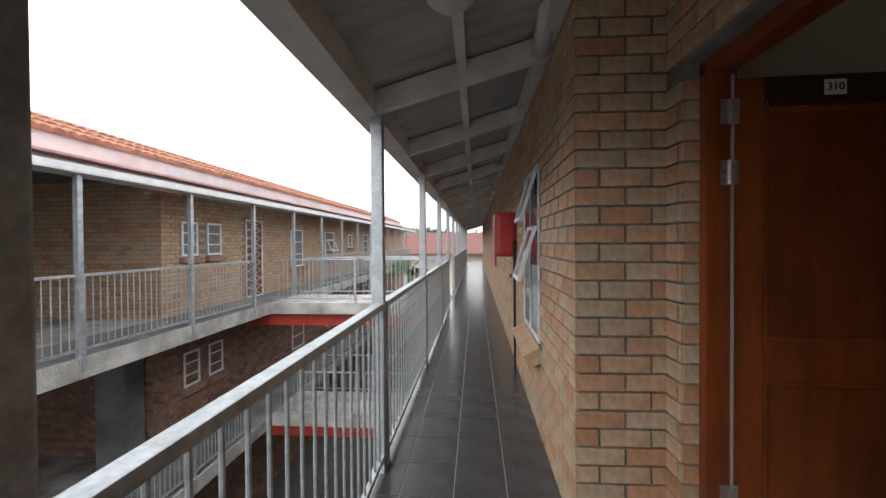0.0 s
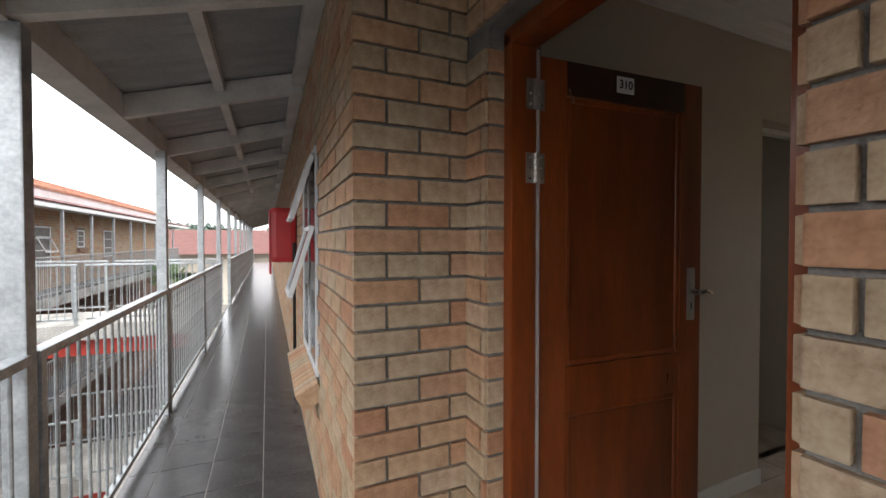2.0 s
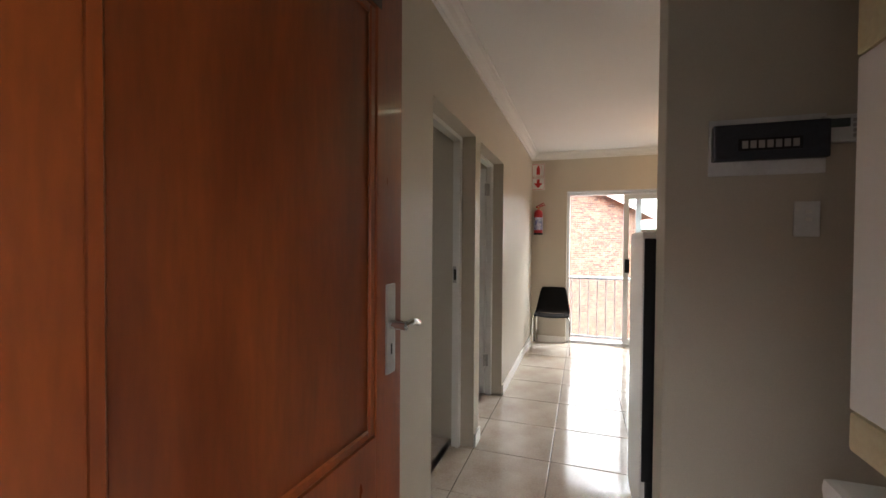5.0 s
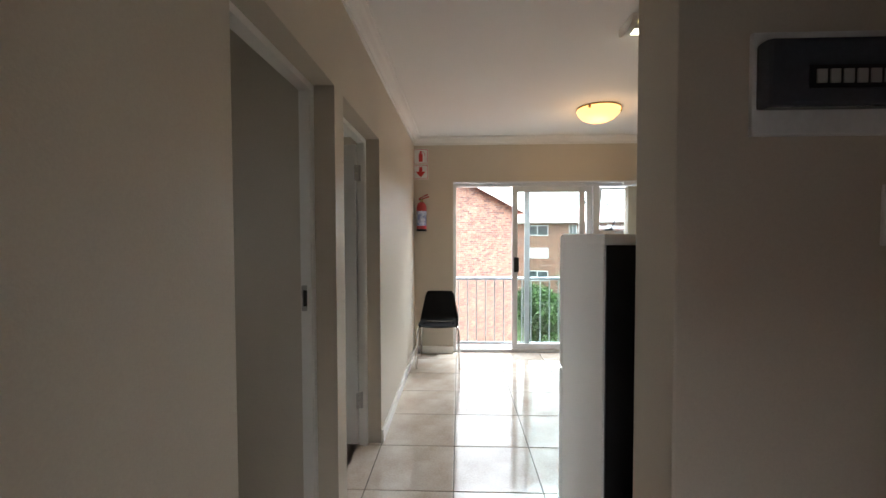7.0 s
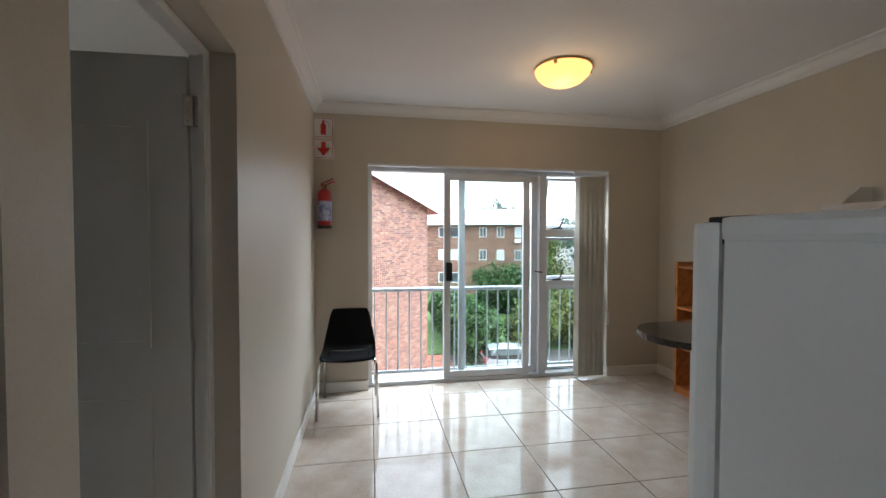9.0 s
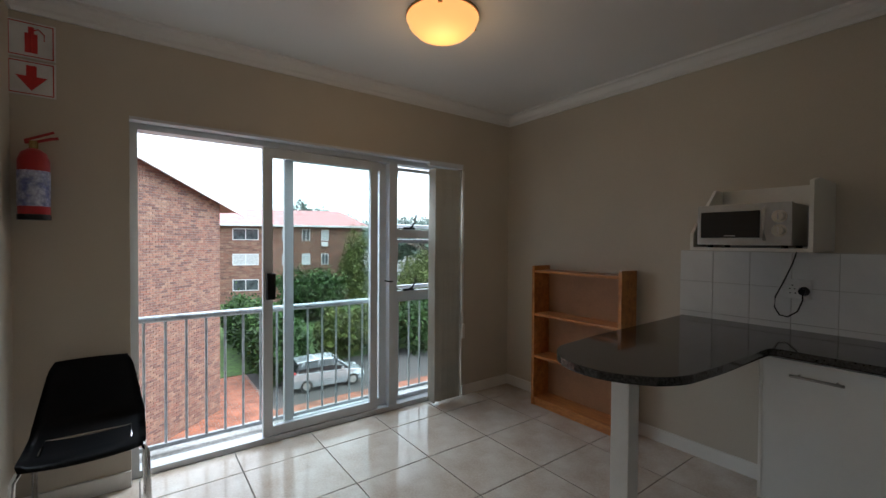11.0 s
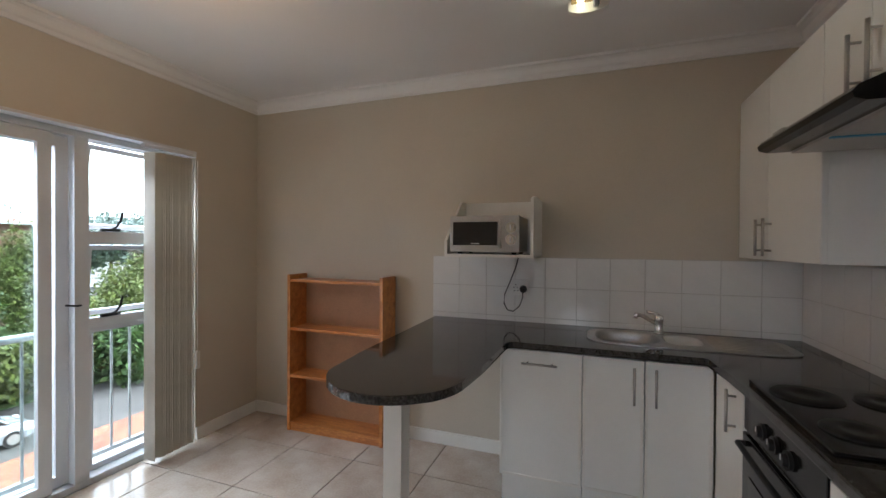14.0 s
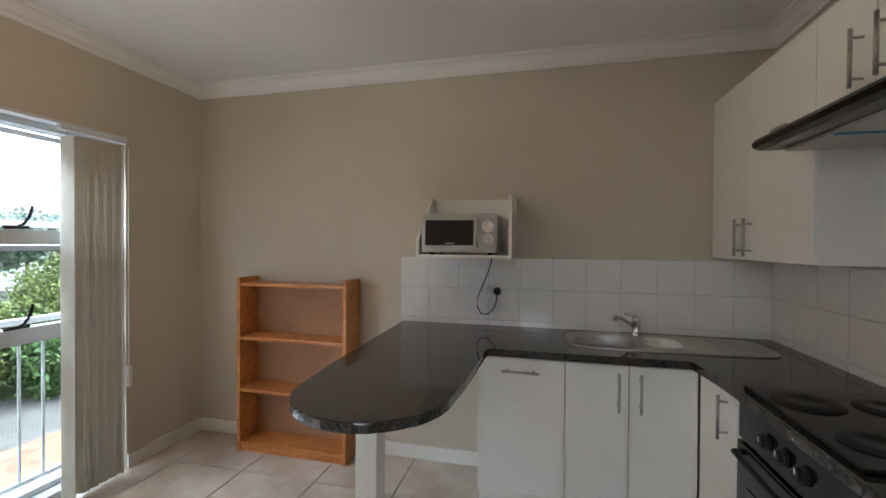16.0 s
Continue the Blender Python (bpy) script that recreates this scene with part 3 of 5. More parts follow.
# ---- chair ----
ch = thing("chair", "black moulded plastic chair on chrome legs beside the sliding door", "chair", at(6.345, 2.572, 0, 0))
bm = B()
NU, NV = 12, 18
grid = []
for j in range(NV + 1):
    t = j / NV
    row = []
    for i in range(NU + 1):
        s = -1 + 2 * i / NU
        if t < 0.5:
            a = t / 0.5
            x, z, w = -0.23 + 0.40 * a, 0.435 - 0.012 * math.sin(a * math.pi) + (0.03 * (a - 0.85) / 0.15 if a > 0.85 else 0) - 0.018 * max(0, 0.15 - a) / 0.15, 0.205
            z += 0.016 * s * s
        else:
            a = (t - 0.5) / 0.5
            x, z, w = 0.17 + 0.085 * a, 0.465 + 0.27 * a, 0.205 - 0.055 * a
            x -= 0.03 * s * s * (1 - 0.3 * a)
        cut = 1 - (0.10 * max(0, (t - 0.93) / 0.07) + 0.08 * max(0, (0.06 - t) / 0.06))
        row.append(bm.verts.new((x, s * w * cut, z)))
    grid.append(row)
for j in range(NV):
    for i in range(NU):
        bm.faces.new((grid[j][i], grid[j][i + 1], grid[j + 1][i + 1], grid[j + 1][i]))
bmesh.ops.solidify(bm, geom=bm.faces[:], thickness=0.007)
part("shell_seat", bm, M_BLACK, ch, "black moulded seat and back", smooth=True)
for sy in (-1, 1):
    part("front_leg", tube(B(), [(-0.10, sy * 0.15, 0.425), (-0.17, sy * 0.19, 0.42), (-0.2, sy * 0.207, 0.39), (-0.222, sy * 0.22, 0.0)], 0.0105, 10), M_CHROME, ch, smooth=True)
    part("back_leg", tube(B(), [(0.06, sy * 0.15, 0.425), (0.13, sy * 0.185, 0.42), (0.155, sy * 0.197, 0.39), (0.22, sy * 0.207, 0.0)], 0.0105, 10), M_CHROME, ch, smooth=True)
part("cross_bar", tube(B(), [(-0.10, -0.15, 0.425), (0.06, -0.15, 0.425), (0.06, 0.15, 0.425), (-0.10, 0.15, 0.425)], 0.01, 8), M_CHROME, ch)

# ---- fridge ----
fr = thing("fridge", "white fridge with a black back panel beside the partition", "fridge", at(3.06, 1.478, 0))
FD, FW, FH = 0.44, 0.50, 1.355
part("body", box(B(), 0.012, FD, 0, FW, 0.04, FH - 0.025, 0.006), M_CAB, fr, "white enamelled body")
part("top_cap", box(B(), 0.0, FD + 0.002, -0.003, FW + 0.003, FH - 0.03, FH, 0.008), M_CAB, fr)
part("back_panel", box(B(), 0.004, 0.012, 0.006, FW - 0.006, 0.28, FH - 0.03), M_BLACK, fr, "black plastic back panel")
part("compressor_box", box(B(), 0.0, 0.05, 0.03, FW - 0.02, 0.04, 0.28, 0.01), M_BLACK, fr)
for i in range(22):
    part("condenser_rib", cyl(B(), (0.0, 0.05, 0.33 + i * 0.016), (0.0, FW - 0.05, 0.33 + i * 0.016), 0.003, seg=6), M_BLACK, fr)
part("freezer_door", box(B(), FD + 0.006, FD + 0.052, 0, FW, 0.86, FH - 0.005, 0.012), M_CAB, fr)
part("fridge_door", box(B(), FD + 0.006, FD + 0.052, 0, FW, 0.05, 0.85, 0.012), M_CAB, fr)
part("door_seal", box(B(), FD - 0.001, FD + 0.007, 0.015, FW - 0.012, 0.06, FH - 0.04), M_GREYP, fr)
part("top_hinge", box(B(), FD - 0.03, FD + 0.03, FW - 0.035, FW - 0.006, FH - 0.035, FH + 0.001, 0.003), M_BLACK, fr)
for x in (0.05, FD - 0.04):
    for y in (0.05, FW - 0.05):
        part("foot", cyl(B(), (x, y, 0), (x, y, 0.045), 0.018, seg=12), M_BLACK, fr)
lettering("C-PENTANE", 0.052, M_GREYP, fr, pose(0.0028, FW - 0.22, 1.075, 90, 0, -90), "printed_warning")

# ---- kitchen ----
CT = 0.862
KF = 0.185      # front of the south counter
WF = 3.65       # front of the cooker-side counter
PL = 5.152       # outer side of the peninsula at the wall
def splash(name, u0, u1, axis, pos, z0, z1, sgn):
    th = setting(name, (box(B(), u0, u1, pos, pos + sgn * 0.004, z0, z1) if axis == "y" else box(B(), pos, pos + sgn * 0.004, u0, u1, z0, z1)), M_TGROUT, "white tiled splashback with pale grout")
    return th


sp1 = splash("splashback_south", XW, 5.165, "y", YS, CT - 0.01, 1.268, 1)
sp2 = splash("splashback_west", YS, 1.30, "x", XW, CT - 0.01, 1.268, 1)


def counter_piece():
    """Granite worktop: cooker side, sink side and a rounded peninsula in one outline."""
    pts = [(XW + 0.006, 1.46), (XW + 0.006, YS + 0.006), (PL, YS + 0.006), (5.118, 0.64)]
    for k in range(17):
        a = radians(10 + k * 10)
        pts.append((4.838 + 0.268 * math.cos(a), 0.815 + 0.282 * math.sin(a)))
    pts += [(4.566, 0.78), (4.556, 0.66), (4.55, 0.24), (4.542, 0.20), (4.52, KF), (3.69, KF), (3.676, KF + 0.012), (3.66, 0.40), (WF, 0.6), (WF, 1.46)]
    bm = slab(B(), pts, CT - 0.032, CT)
    es = [e for e in bm.edges if abs(e.verts[0].co.z - e.verts[1].co.z) < 1e-5]
    bmesh.ops.bevel(bm, geom=es, offset=0.006, segments=2, affect="EDGES", profile=0.6)
    return bm


wt = solid("worktop", counter_piece(), M_GRANITE, "polished black granite worktop with a rounded peninsula", "worktop")
pp = thing("peninsula_leg", "white square post under the granite peninsula", "post", at(4.885, 0.745, 0))
part("post", box(B(), -0.04, 0.04, -0.04, 0.04, 0.0, CT - 0.034, 0.005), M_WHITE, pp)


def bar_handle(parent, p, q, out):
    """A steel bar handle on two short studs."""
    p, q, out = Vector(p), Vector(q), Vector(out)
    h = part("handle", cyl(B(), p + out * 0.032, q + out * 0.032, 0.006, seg=12), M_STEEL, parent, "brushed steel bar handle", True)
    for f in (0.15, 0.85):
        s = p.lerp(q, f)
        part("stud", cyl(B(), s, s + out * 0.032, 0.0045, seg=8), M_STEEL, h)


def base_unit(label, x0, x1, doors):
    """Cabinet under the south counter; doors as (x0, x1, handle) with 'top', 'l' or 'r'."""
    th = thing("base_cabinet", label, "cabinet", group="kitchen base cabinets")
    part("carcass", box(B(), x0, x1, YS + 0.02, KF - 0.05, 0.17, CT - (0.034 if len(doors) == 1 else 0.2)), M_CAB, th)
    part("plinth", box(B(), x0 + 0.002, x1 - 0.002, YS + 0.05, KF - 0.10, 0, 0.17), M_CAB, th)
    for a, b, hd in doors:
        d = part("door", box(B(), a + 0.002, b - 0.002, KF - 0.05, KF - 0.03, 0.175, CT - 0.045, 0.004), M_CAB, th)
        part("edge_trim", rect_frame(B(), "y", a + 0.003, b - 0.003, 0.176, CT - 0.046, KF - 0.031, KF - 0.027, 0.012), M_WHITE, d)
        y = KF - 0.03
        if hd == "top":
            m_ = (a + b) / 2
            bar_handle(d, (m_ + 0.085, y, CT - 0.105), (m_ - 0.085, y, CT - 0.105), (0, 1, 0))
        else:
            hx = b - 0.045 if hd == "r" else a + 0.045
            bar_handle(d, (hx, y, CT - 0.075), (hx, y, CT - 0.245), (0, 1, 0))
    return th


base_unit("white base cabinet with one wide door below the worktop", 4.19, 4.592, [(4.19, 4.592, "top")])
base_unit("white two-door sink cabinet with steel bar handles", 3.642, 4.19, [(3.92, 4.19, "l"), (3.645, 3.92, "r")])
cw = thing("base_cabinet", "narrow white corner cabinet beside the cooker", "cabinet", group="kitchen base cabinets")
part("carcass", box(B(), XW + 0.01, 3.62, KF - 0.03, 0.503, 0.17, CT - 0.034), M_CAB, cw)
part("plinth", box(B(), XW + 0.03, 3.57, KF - 0.03, 0.503, 0, 0.17), M_CAB, cw)
d = part("door", box(B(), 3.62, 3.64, KF - 0.025, 0.501, 0.175, CT - 0.045, 0.004), M_CAB, cw)
bar_handle(d, (3.64, 0.425, CT - 0.055), (3.64, 0.425, CT - 0.215), (1, 0, 0))
cw2 = thing("base_cabinet", "white end cabinet past the cooker", "cabinet", group="kitchen base cabinets")
part("carcass", box(B(), XW + 0.01, WF - 0.03, 1.075, 1.46, 0.0, CT - 0.034), M_CAB, cw2)
part("door", box(B(), WF - 0.03, WF - 0.012, 1.077, 1.458, 0.10, CT - 0.045, 0.004), M_CAB, cw2)

# cooker: oven below, hob on the worktop
ov = thing("oven", "black built-in oven with round control knobs", "oven")
part("body", box(B(), XW + 0.01, WF - 0.04, 0.507, 1.07, 0.08, CT - 0.034), M_BLACK, ov)
part("plinth", box(B(), XW + 0.01, WF - 0.09, 0.507, 1.07, 0, 0.08), M_CAB, ov)
part("control_panel", box(B(), WF - 0.04, WF - 0.012, 0.509, 1.068, CT - 0.16, CT - 0.036, 0.005), M_BLACKG, ov)
for i in range(3):
    y = 0.692 + i * 0.092
    k = part("knob", cyl(cyl(B(), (WF - 0.012, y, CT - 0.10), (WF - 0.002, y, CT - 0.10), 0.026, seg=20), (WF - 0.002, y, CT - 0.10), (WF + 0.010, y, CT - 0.10), 0.019, 0.016, seg=20), M_BLACK, ov)
    part("pointer", box(B(), WF + 0.0095, WF + 0.011, y - 0.002, y + 0.002, CT - 0.10, CT - 0.085), M_SIGNW, k)
od = part("oven_door", box(B(), WF - 0.04, WF - 0.008, 0.509, 1.068, 0.10, CT - 0.17, 0.006), M_BLACKG, ov)
part("oven_window", box(B(), WF - 0.009, WF - 0.005, 0.58, 0.99, 0.2, CT - 0.30), M_DGLASS, od)
part("oven_handle", tube(B(), [(WF - 0.01, 0.535, CT - 0.205), (WF + 0.016, 0.548, CT - 0.2), (WF + 0.02, 0.79, CT - 0.2), (WF + 0.016, 1.03, CT - 0.2), (WF - 0.01, 1.043, CT - 0.205)], 0.010, 10), M_BLACK, od)
hb = thing("hob", "black hob with four solid electric plates", "hob", at(0, 0, CT))
part("tray", box(B(), XW + 0.075, WF - 0.025, 0.508, 1.06, 0.0, 0.014, 0.006), M_BLACKG, hb)
for hx, hy, r in ((XW + 0.19, 0.645, 0.075), (XW + 0.385, 0.645, 0.092), (XW + 0.19, 0.915, 0.092), (XW + 0.385, 0.915, 0.075)):
    pt = part("plate", lathe(B(), [(0, 0.018), (r * 0.35, 0.018), (r * 0.4, 0.021), (r * 0.93, 0.022), (r, 0.017), (r, 0.011)], at(hx, hy, 0)), M_BLACK, hb, "cast iron hot plate", True)
    part("rim", lathe(B(), [(r, 0.011), (r * 1.06, 0.013), (r * 1.08, 0.011)], at(hx, hy, 0)), M_BLACKG, pt)

# sink: bowl, half bowl, ribbed drainer
sk = thing("sink", "stainless steel sink with half bowl and ribbed drainer", "sink", at(0, 0, CT))


def oval(cx, cy, rx, ry, n=28, p=3.2):
    out = []
    for k in range(n):
        a = 2 * math.pi * k / n
        c, s = math.cos(a), math.sin(a)
        out.append((cx + rx * math.copysign(abs(c) ** (2 / p), c), cy + ry * math.copysign(abs(s) ** (2 / p), s)))
    return out


SX0, SX1, SY = 3.26, 4.175, -0.12
BOWLS = ((3.98, 0.155, 0.145, 0.14), (3.722, 0.085, 0.11, 0.07))


def cut_bowls(ob, dz):
    """Opens the two bowls through a plate."""
    bm = B()
    for cx, rx, ry, dp in BOWLS:
        slab(bm, oval(cx, SY + 0.005, rx * 0.97, ry * 0.97), dz - 0.2, dz + 0.2)
    tool = new("tool", mesh_of(bm, "tool", M_STEEL))
    mod = ob.modifiers.new("cut", "BOOLEAN")
    mod.object, mod.solver = tool, "EXACT"
    done = bpy.data.meshes.new_from_object(ob.evaluated_get(bpy.context.evaluated_depsgraph_get()))
    ob.modifiers.clear()
    ob.data = done
    bpy.data.objects.remove(tool)


rp = part("rim_plate", slab(B(), oval((SX0 + SX1) / 2, SY, (SX1 - SX0) / 2, 0.19, 40, 4.5), 0.001, 0.006), M_STEEL, sk)
bpy.context.view_layer.update()
cut_bowls(rp, CT)
cut_bowls(wt, CT)
for cx, rx, ry, dp in BOWLS:
    bm = B()
    rings = []
    for f, z in ((1.06, 0.0064), (1.02, 0.009), (0.97, 0.006), (0.95, -0.01), (0.92, -dp * 0.8), (0.85, -dp * 0.96), (0.7, -dp), (0.12, -dp - 0.003)):
        rings.append([bm.verts.new((x, y, z)) for x, y in oval(cx, SY + 0.005, rx * f, ry * f)])
    for u, v in zip(rings, rings[1:]):
        for k in range(len(u)):
            bm.faces.new((u[k], u[(k + 1) % len(u)], v[(k + 1) % len(u)], v[k]))
    bm.faces.new(rings[-1])
    part("bowl", bm, M_STEEL if rx > 0.1 else M_TILEW, sk, "steel bowl" if rx > 0.1 else "half bowl with a pale plastic insert", True)
    part("drain", lathe(B(), [(0, 0.002), (0.022, 0.002), (0.024, -0.001)], at(cx, SY + 0.005, -dp)), M_CHROME, sk)
for i in range(8):
    part("drainer_rib", cyl(B(), (3.31, SY - 0.13 + i * 0.036, 0.0035), (3.61, SY - 0.13 + i * 0.036, 0.0035), 0.006, seg=12), M_STEEL, sk, smooth=True)
tp = thing("tap", "chrome mixer tap on the sink rim", "tap", at(3.81, SY - 0.135, CT + 0.004))
part("base", lathe(B(), [(0, 0), (0.026, 0), (0.026, 0.01), (0.021, 0.015), (0.021, 0.07), (0.024, 0.075), (0.022, 0.10), (0, 0.104)]), M_CHROME, tp, smooth=True)
part("spout", tube(B(), [(0.0, 0.0, 0.05), (0.04, 0.03, 0.075), (0.085, 0.065, 0.105), (0.12, 0.095, 0.115), (0.125, 0.1, 0.095)], 0.011, 10), M_CHROME, tp, smooth=True)
part("lever", tube(B(), [(0, 0, 0.10), (0.015, 0.005, 0.112), (0.06, 0.02, 0.122)], 0.009, 8), M_CHROME, tp, smooth=True)

# wall units on the cooker wall and the extractor hood
wu = thing("wall_cabinet", "tall white wall cabinet with two doors", "cabinet", group="kitchen wall cabinets")
WX = 3.416
part("carcass", box(B(), XW + 0.002, WX - 0.02, YS + 0.002, 0.478, 1.283, 2.105), M_CAB, wu)
for y0, y1, hy in ((YS + 0.004, 0.010, -0.035), (0.014, 0.478, 0.055)):
    d = part("door", box(B(), WX - 0.02, WX, y0, y1, 1.285, 2.103, 0.003), M_CAB, wu)
    bar_handle(d, (WX, hy, 1.302), (WX, hy, 1.468), (1, 0, 0))
wu2 = thing("wall_cabinet", "short white wall cabinet above the extractor hood", "cabinet", group="kitchen wall cabinets")
part("carcass", box(B(), XW + 0.002, WX - 0.02, 0.482, 1.06, 1.772, 2.105), M_CAB, wu2)
for y0, y1, hy in ((0.484, 0.738, 0.690), (0.742, 1.058, 0.787)):
    d = part("door", box(B(), WX - 0.02, WX, y0, y1, 1.774, 2.103, 0.003), M_CAB, wu2)
    bar_handle(d, (WX, hy, 1.80), (WX, hy, 1.968), (1, 0, 0))
ho = thing("extractor_hood", "black slimline extractor hood with a steel filter underneath", "extractor hood")
bm = B()
prof = [(XW + 0.005, 1.678), (3.53, 1.672), (3.575, 1.672), (3.598, 1.68), (3.603, 1.695), (3.59, 1.71), (3.54, 1.732), (WX + 0.002, 1.77), (XW + 0.005, 1.77)]
ends = [[bm.verts.new((x, y, z)) for x, z in prof] for y in (0.484, 1.06)]
for i in range(len(prof)):
    j = (i + 1) % len(prof)
    bm.faces.new((ends[0][i], ends[0][j], ends[1][j], ends[1][i]))
bm.faces.new(ends[0])
bm.faces.new(ends[1][::-1])
part("casing", bm, M_BLACKG, ho)
part("filter", box(B(), XW + 0.03, 3.51, 0.50, 1.045, 1.664, 1.672), M_GREYP, ho, "grey mesh filter")
part("film_edge", box(B(), XW + 0.04, 3.50, 0.72, 0.735, 1.660, 1.665), M_BLUE, ho, "blue film edge")
for i in range(5):
    part("button", box(B(), 3.57, 3.582, 0.555 + i * 0.017, 0.566 + i * 0.017, 1.716, 1.724), M_GREYP, ho)

# microwave on its shelf, socket and lead
ms = thing("microwave_shelf", "white open box shelf on the kitchen wall", "shelf")
MX0, MX1, MZ0, MZ1 = 4.447, 4.95, 1.275, 1.613
part("bottom", box(B(), MX0, MX1, YS + 0.001, YS + 0.39, MZ0, MZ0 + 0.016), M_WHITE, ms)
part("back", box(B(), MX0, MX1, YS + 0.001, YS + 0.016, MZ0 + 0.016, MZ1), M_WHITE, ms)
for x0, x1 in ((MX0, MX0 + 0.016), (MX1 - 0.016, MX1)):
    bm = B()
    prof = [(YS + 0.016, MZ0 + 0.016), (YS + 0.39, MZ0 + 0.016), (YS + 0.39, MZ0 + 0.09), (YS + 0.1, MZ1), (YS + 0.016, MZ1)] if x0 > 4.5 else [(YS + 0.016, MZ0 + 0.016), (YS + 0.39, MZ0 + 0.016), (YS + 0.39, MZ1 - 0.02), (YS + 0.30, MZ1), (YS + 0.016, MZ1)]
    ends = [[bm.verts.new((x, y, z)) for y, z in prof] for x in (x0, x1)]
    for i in range(5):
        bm.faces.new((ends[0][i], ends[0][(i + 1) % 5], ends[1][(i + 1) % 5], ends[1][i]))
    bm.faces.new(ends[0])
    bm.faces.new(ends[1][::-1])
    part("side", bm, M_WHITE, ms)
mw = thing("microwave", "silver microwave with two dials on the box shelf", "microwave", at(4.712, YS + 0.058, MZ0 + 0.016))
for fx in (-0.15, 0.165):
    for fy in (0.04, 0.27):
        part("foot", cyl(B(), (fx, fy, 0.0), (fx, fy, 0.016), 0.014, seg=12), M_BLACK, mw)
part("case", box(B(), -0.185, 0.20, 0.0, 0.30, 0.012, 0.212, 0.006), M_GREYP, mw)
part("front", box(B(), -0.19, 0.205, 0.30, 0.33, 0.012, 0.215, 0.008), M_GREYP, mw)
dr = part("door_window", box(B(), -0.07, 0.185, 0.329, 0.334, 0.05, 0.18, 0.0), M_DGLASS, mw, "dark door window")
part("handle", tube(B(), [(-0.088, 0.33, 0.19), (-0.09, 0.352, 0.18), (-0.092, 0.356, 0.11), (-0.09, 0.352, 0.05), (-0.088, 0.33, 0.04)], 0.0075, 8), M_GREYP, mw, smooth=True)
for z in (0.148, 0.082):
    k = part("dial", cyl(cyl(B(), (-0.145, 0.329, z), (-0.145, 0.335, z), 0.03, seg=24), (-0.145, 0.335, z), (-0.145, 0.355, z), 0.02, seg=20), M_CHROME, mw)
    part("pointer", box(B(), -0.148, -0.142, 0.354, 0.357, z - 0.016, z + 0.016), M_GREYP, k)
part("badge", box(B(), 0.03, 0.08, 0.3335, 0.3347, 0.056, 0.062), M_GREYP, mw)
so = thing("wall_socket", "white wall socket with a black plug", "socket", at(4.585, YS + 0.008, 1.078))
part("face_plate", box(B(), -0.058, 0.058, 0, 0.009, -0.05, 0.05, 0.004), M_SIGNW, so)
for dx, dz in ((0.02, 0.018), (0.03, 0.0), (0.01, 0.0), (0.028, -0.022), (0.006, -0.022)):
    part("hole", cyl(B(), (dx, 0.0085, dz), (dx, 0.0095, dz), 0.0035, seg=8), M_DARK, so)
part("switch", box(B(), -0.012, 0.012, 0.009, 0.013, 0.024, 0.042), M_SIGNW, so)
part("plug", cyl(cyl(B(), (-0.028, 0.009, -0.01), (-0.028, 0.035, -0.01), 0.024, 0.019, seg=16), (-0.028, 0.035, -0.01), (-0.028, 0.045, -0.01), 0.014, seg=12), M_BLACK, so, "black plug")
ld = solid("power_lead", tube(B(), [(4.585, YS + 0.03, MZ0 + 0.002), (4.60, YS + 0.04, 1.21), (4.635, YS + 0.03, 1.12), (4.672, YS + 0.03, 1.03), (4.674, YS + 0.035, 0.975), (4.652, YS + 0.035, 0.935), (4.615, YS + 0.04, 0.93), (4.575, YS + 0.045, 0.965), (4.556, YS + 0.045, 1.02), (4.556, YS + 0.045, 1.06)], 0.0035, 6), M_BLACK, "thin black power lead hanging from the microwave", "cable", smooth=True)

# bookshelf
bk = thing("bookshelf", "orange varnished pine bookshelf with four empty shelves", "bookshelf", at(5.827, YS + 0.018, 0, 0))
BW, BD, BH = 0.373, 0.19, 1.122
for s, h in ((-1, BH), (1, BH)):
    part("side_panel", box(B(), s * BW - 0.012, s * BW + 0.012, 0, BD, 0, h, 0.004), M_PINE, bk)
for z in (0.045, 0.385, 0.722, 1.068):
    part("shelf_board", box(B(), -BW + 0.012, BW - 0.012, 0.008, BD - 0.004, z, z + 0.02, 0.002), M_PINE, bk)
part("kick_board", box(B(), -BW + 0.012, BW - 0.012, BD - 0.03, BD - 0.012, 0.0, 0.045), M_PINE, bk)
part("back_board", box(B(), -BW + 0.012, BW - 0.012, 0.002, 0.008, 0.03, 1.085), M_PINEB, bk, "tan hardboard back")

# entrance: distribution board, meter, switch, wall cupboard, washing machine
XP = 2.775
db = thing("distribution_board", "white distribution board with a smoked grey cover", "fuse box", at(XP, 1.655, 1.535))
part("plate", box(B(), -0.012, 0, -0.165, 0.16, 0, 0.19, 0.004), M_SIGNW, db)
part("cover", box(B(), -0.045, -0.012, -0.163, 0.155, 0.045, 0.165, 0.008), mat("smoked grey plastic", (0.07, 0.075, 0.09), 0.2), db, "smoked grey cover")
part("breaker_slot", box(B(), -0.047, -0.044, -0.09, 0.085, 0.075, 0.115), M_BLACK, db)
for i in range(7):
    part("breaker", box(B(), -0.05, -0.046, -0.08 + i * 0.023, -0.064 + i * 0.023, 0.083, 0.107), M_GREYP, db)
mt = thing("prepaid_meter", "small white prepaid electricity meter with keypad", "meter", at(XP, 1.44, 1.627))
part("case", box(B(), -0.03, 0, -0.065, 0.065, 0, 0.085, 0.006), M_SIGNW, mt)
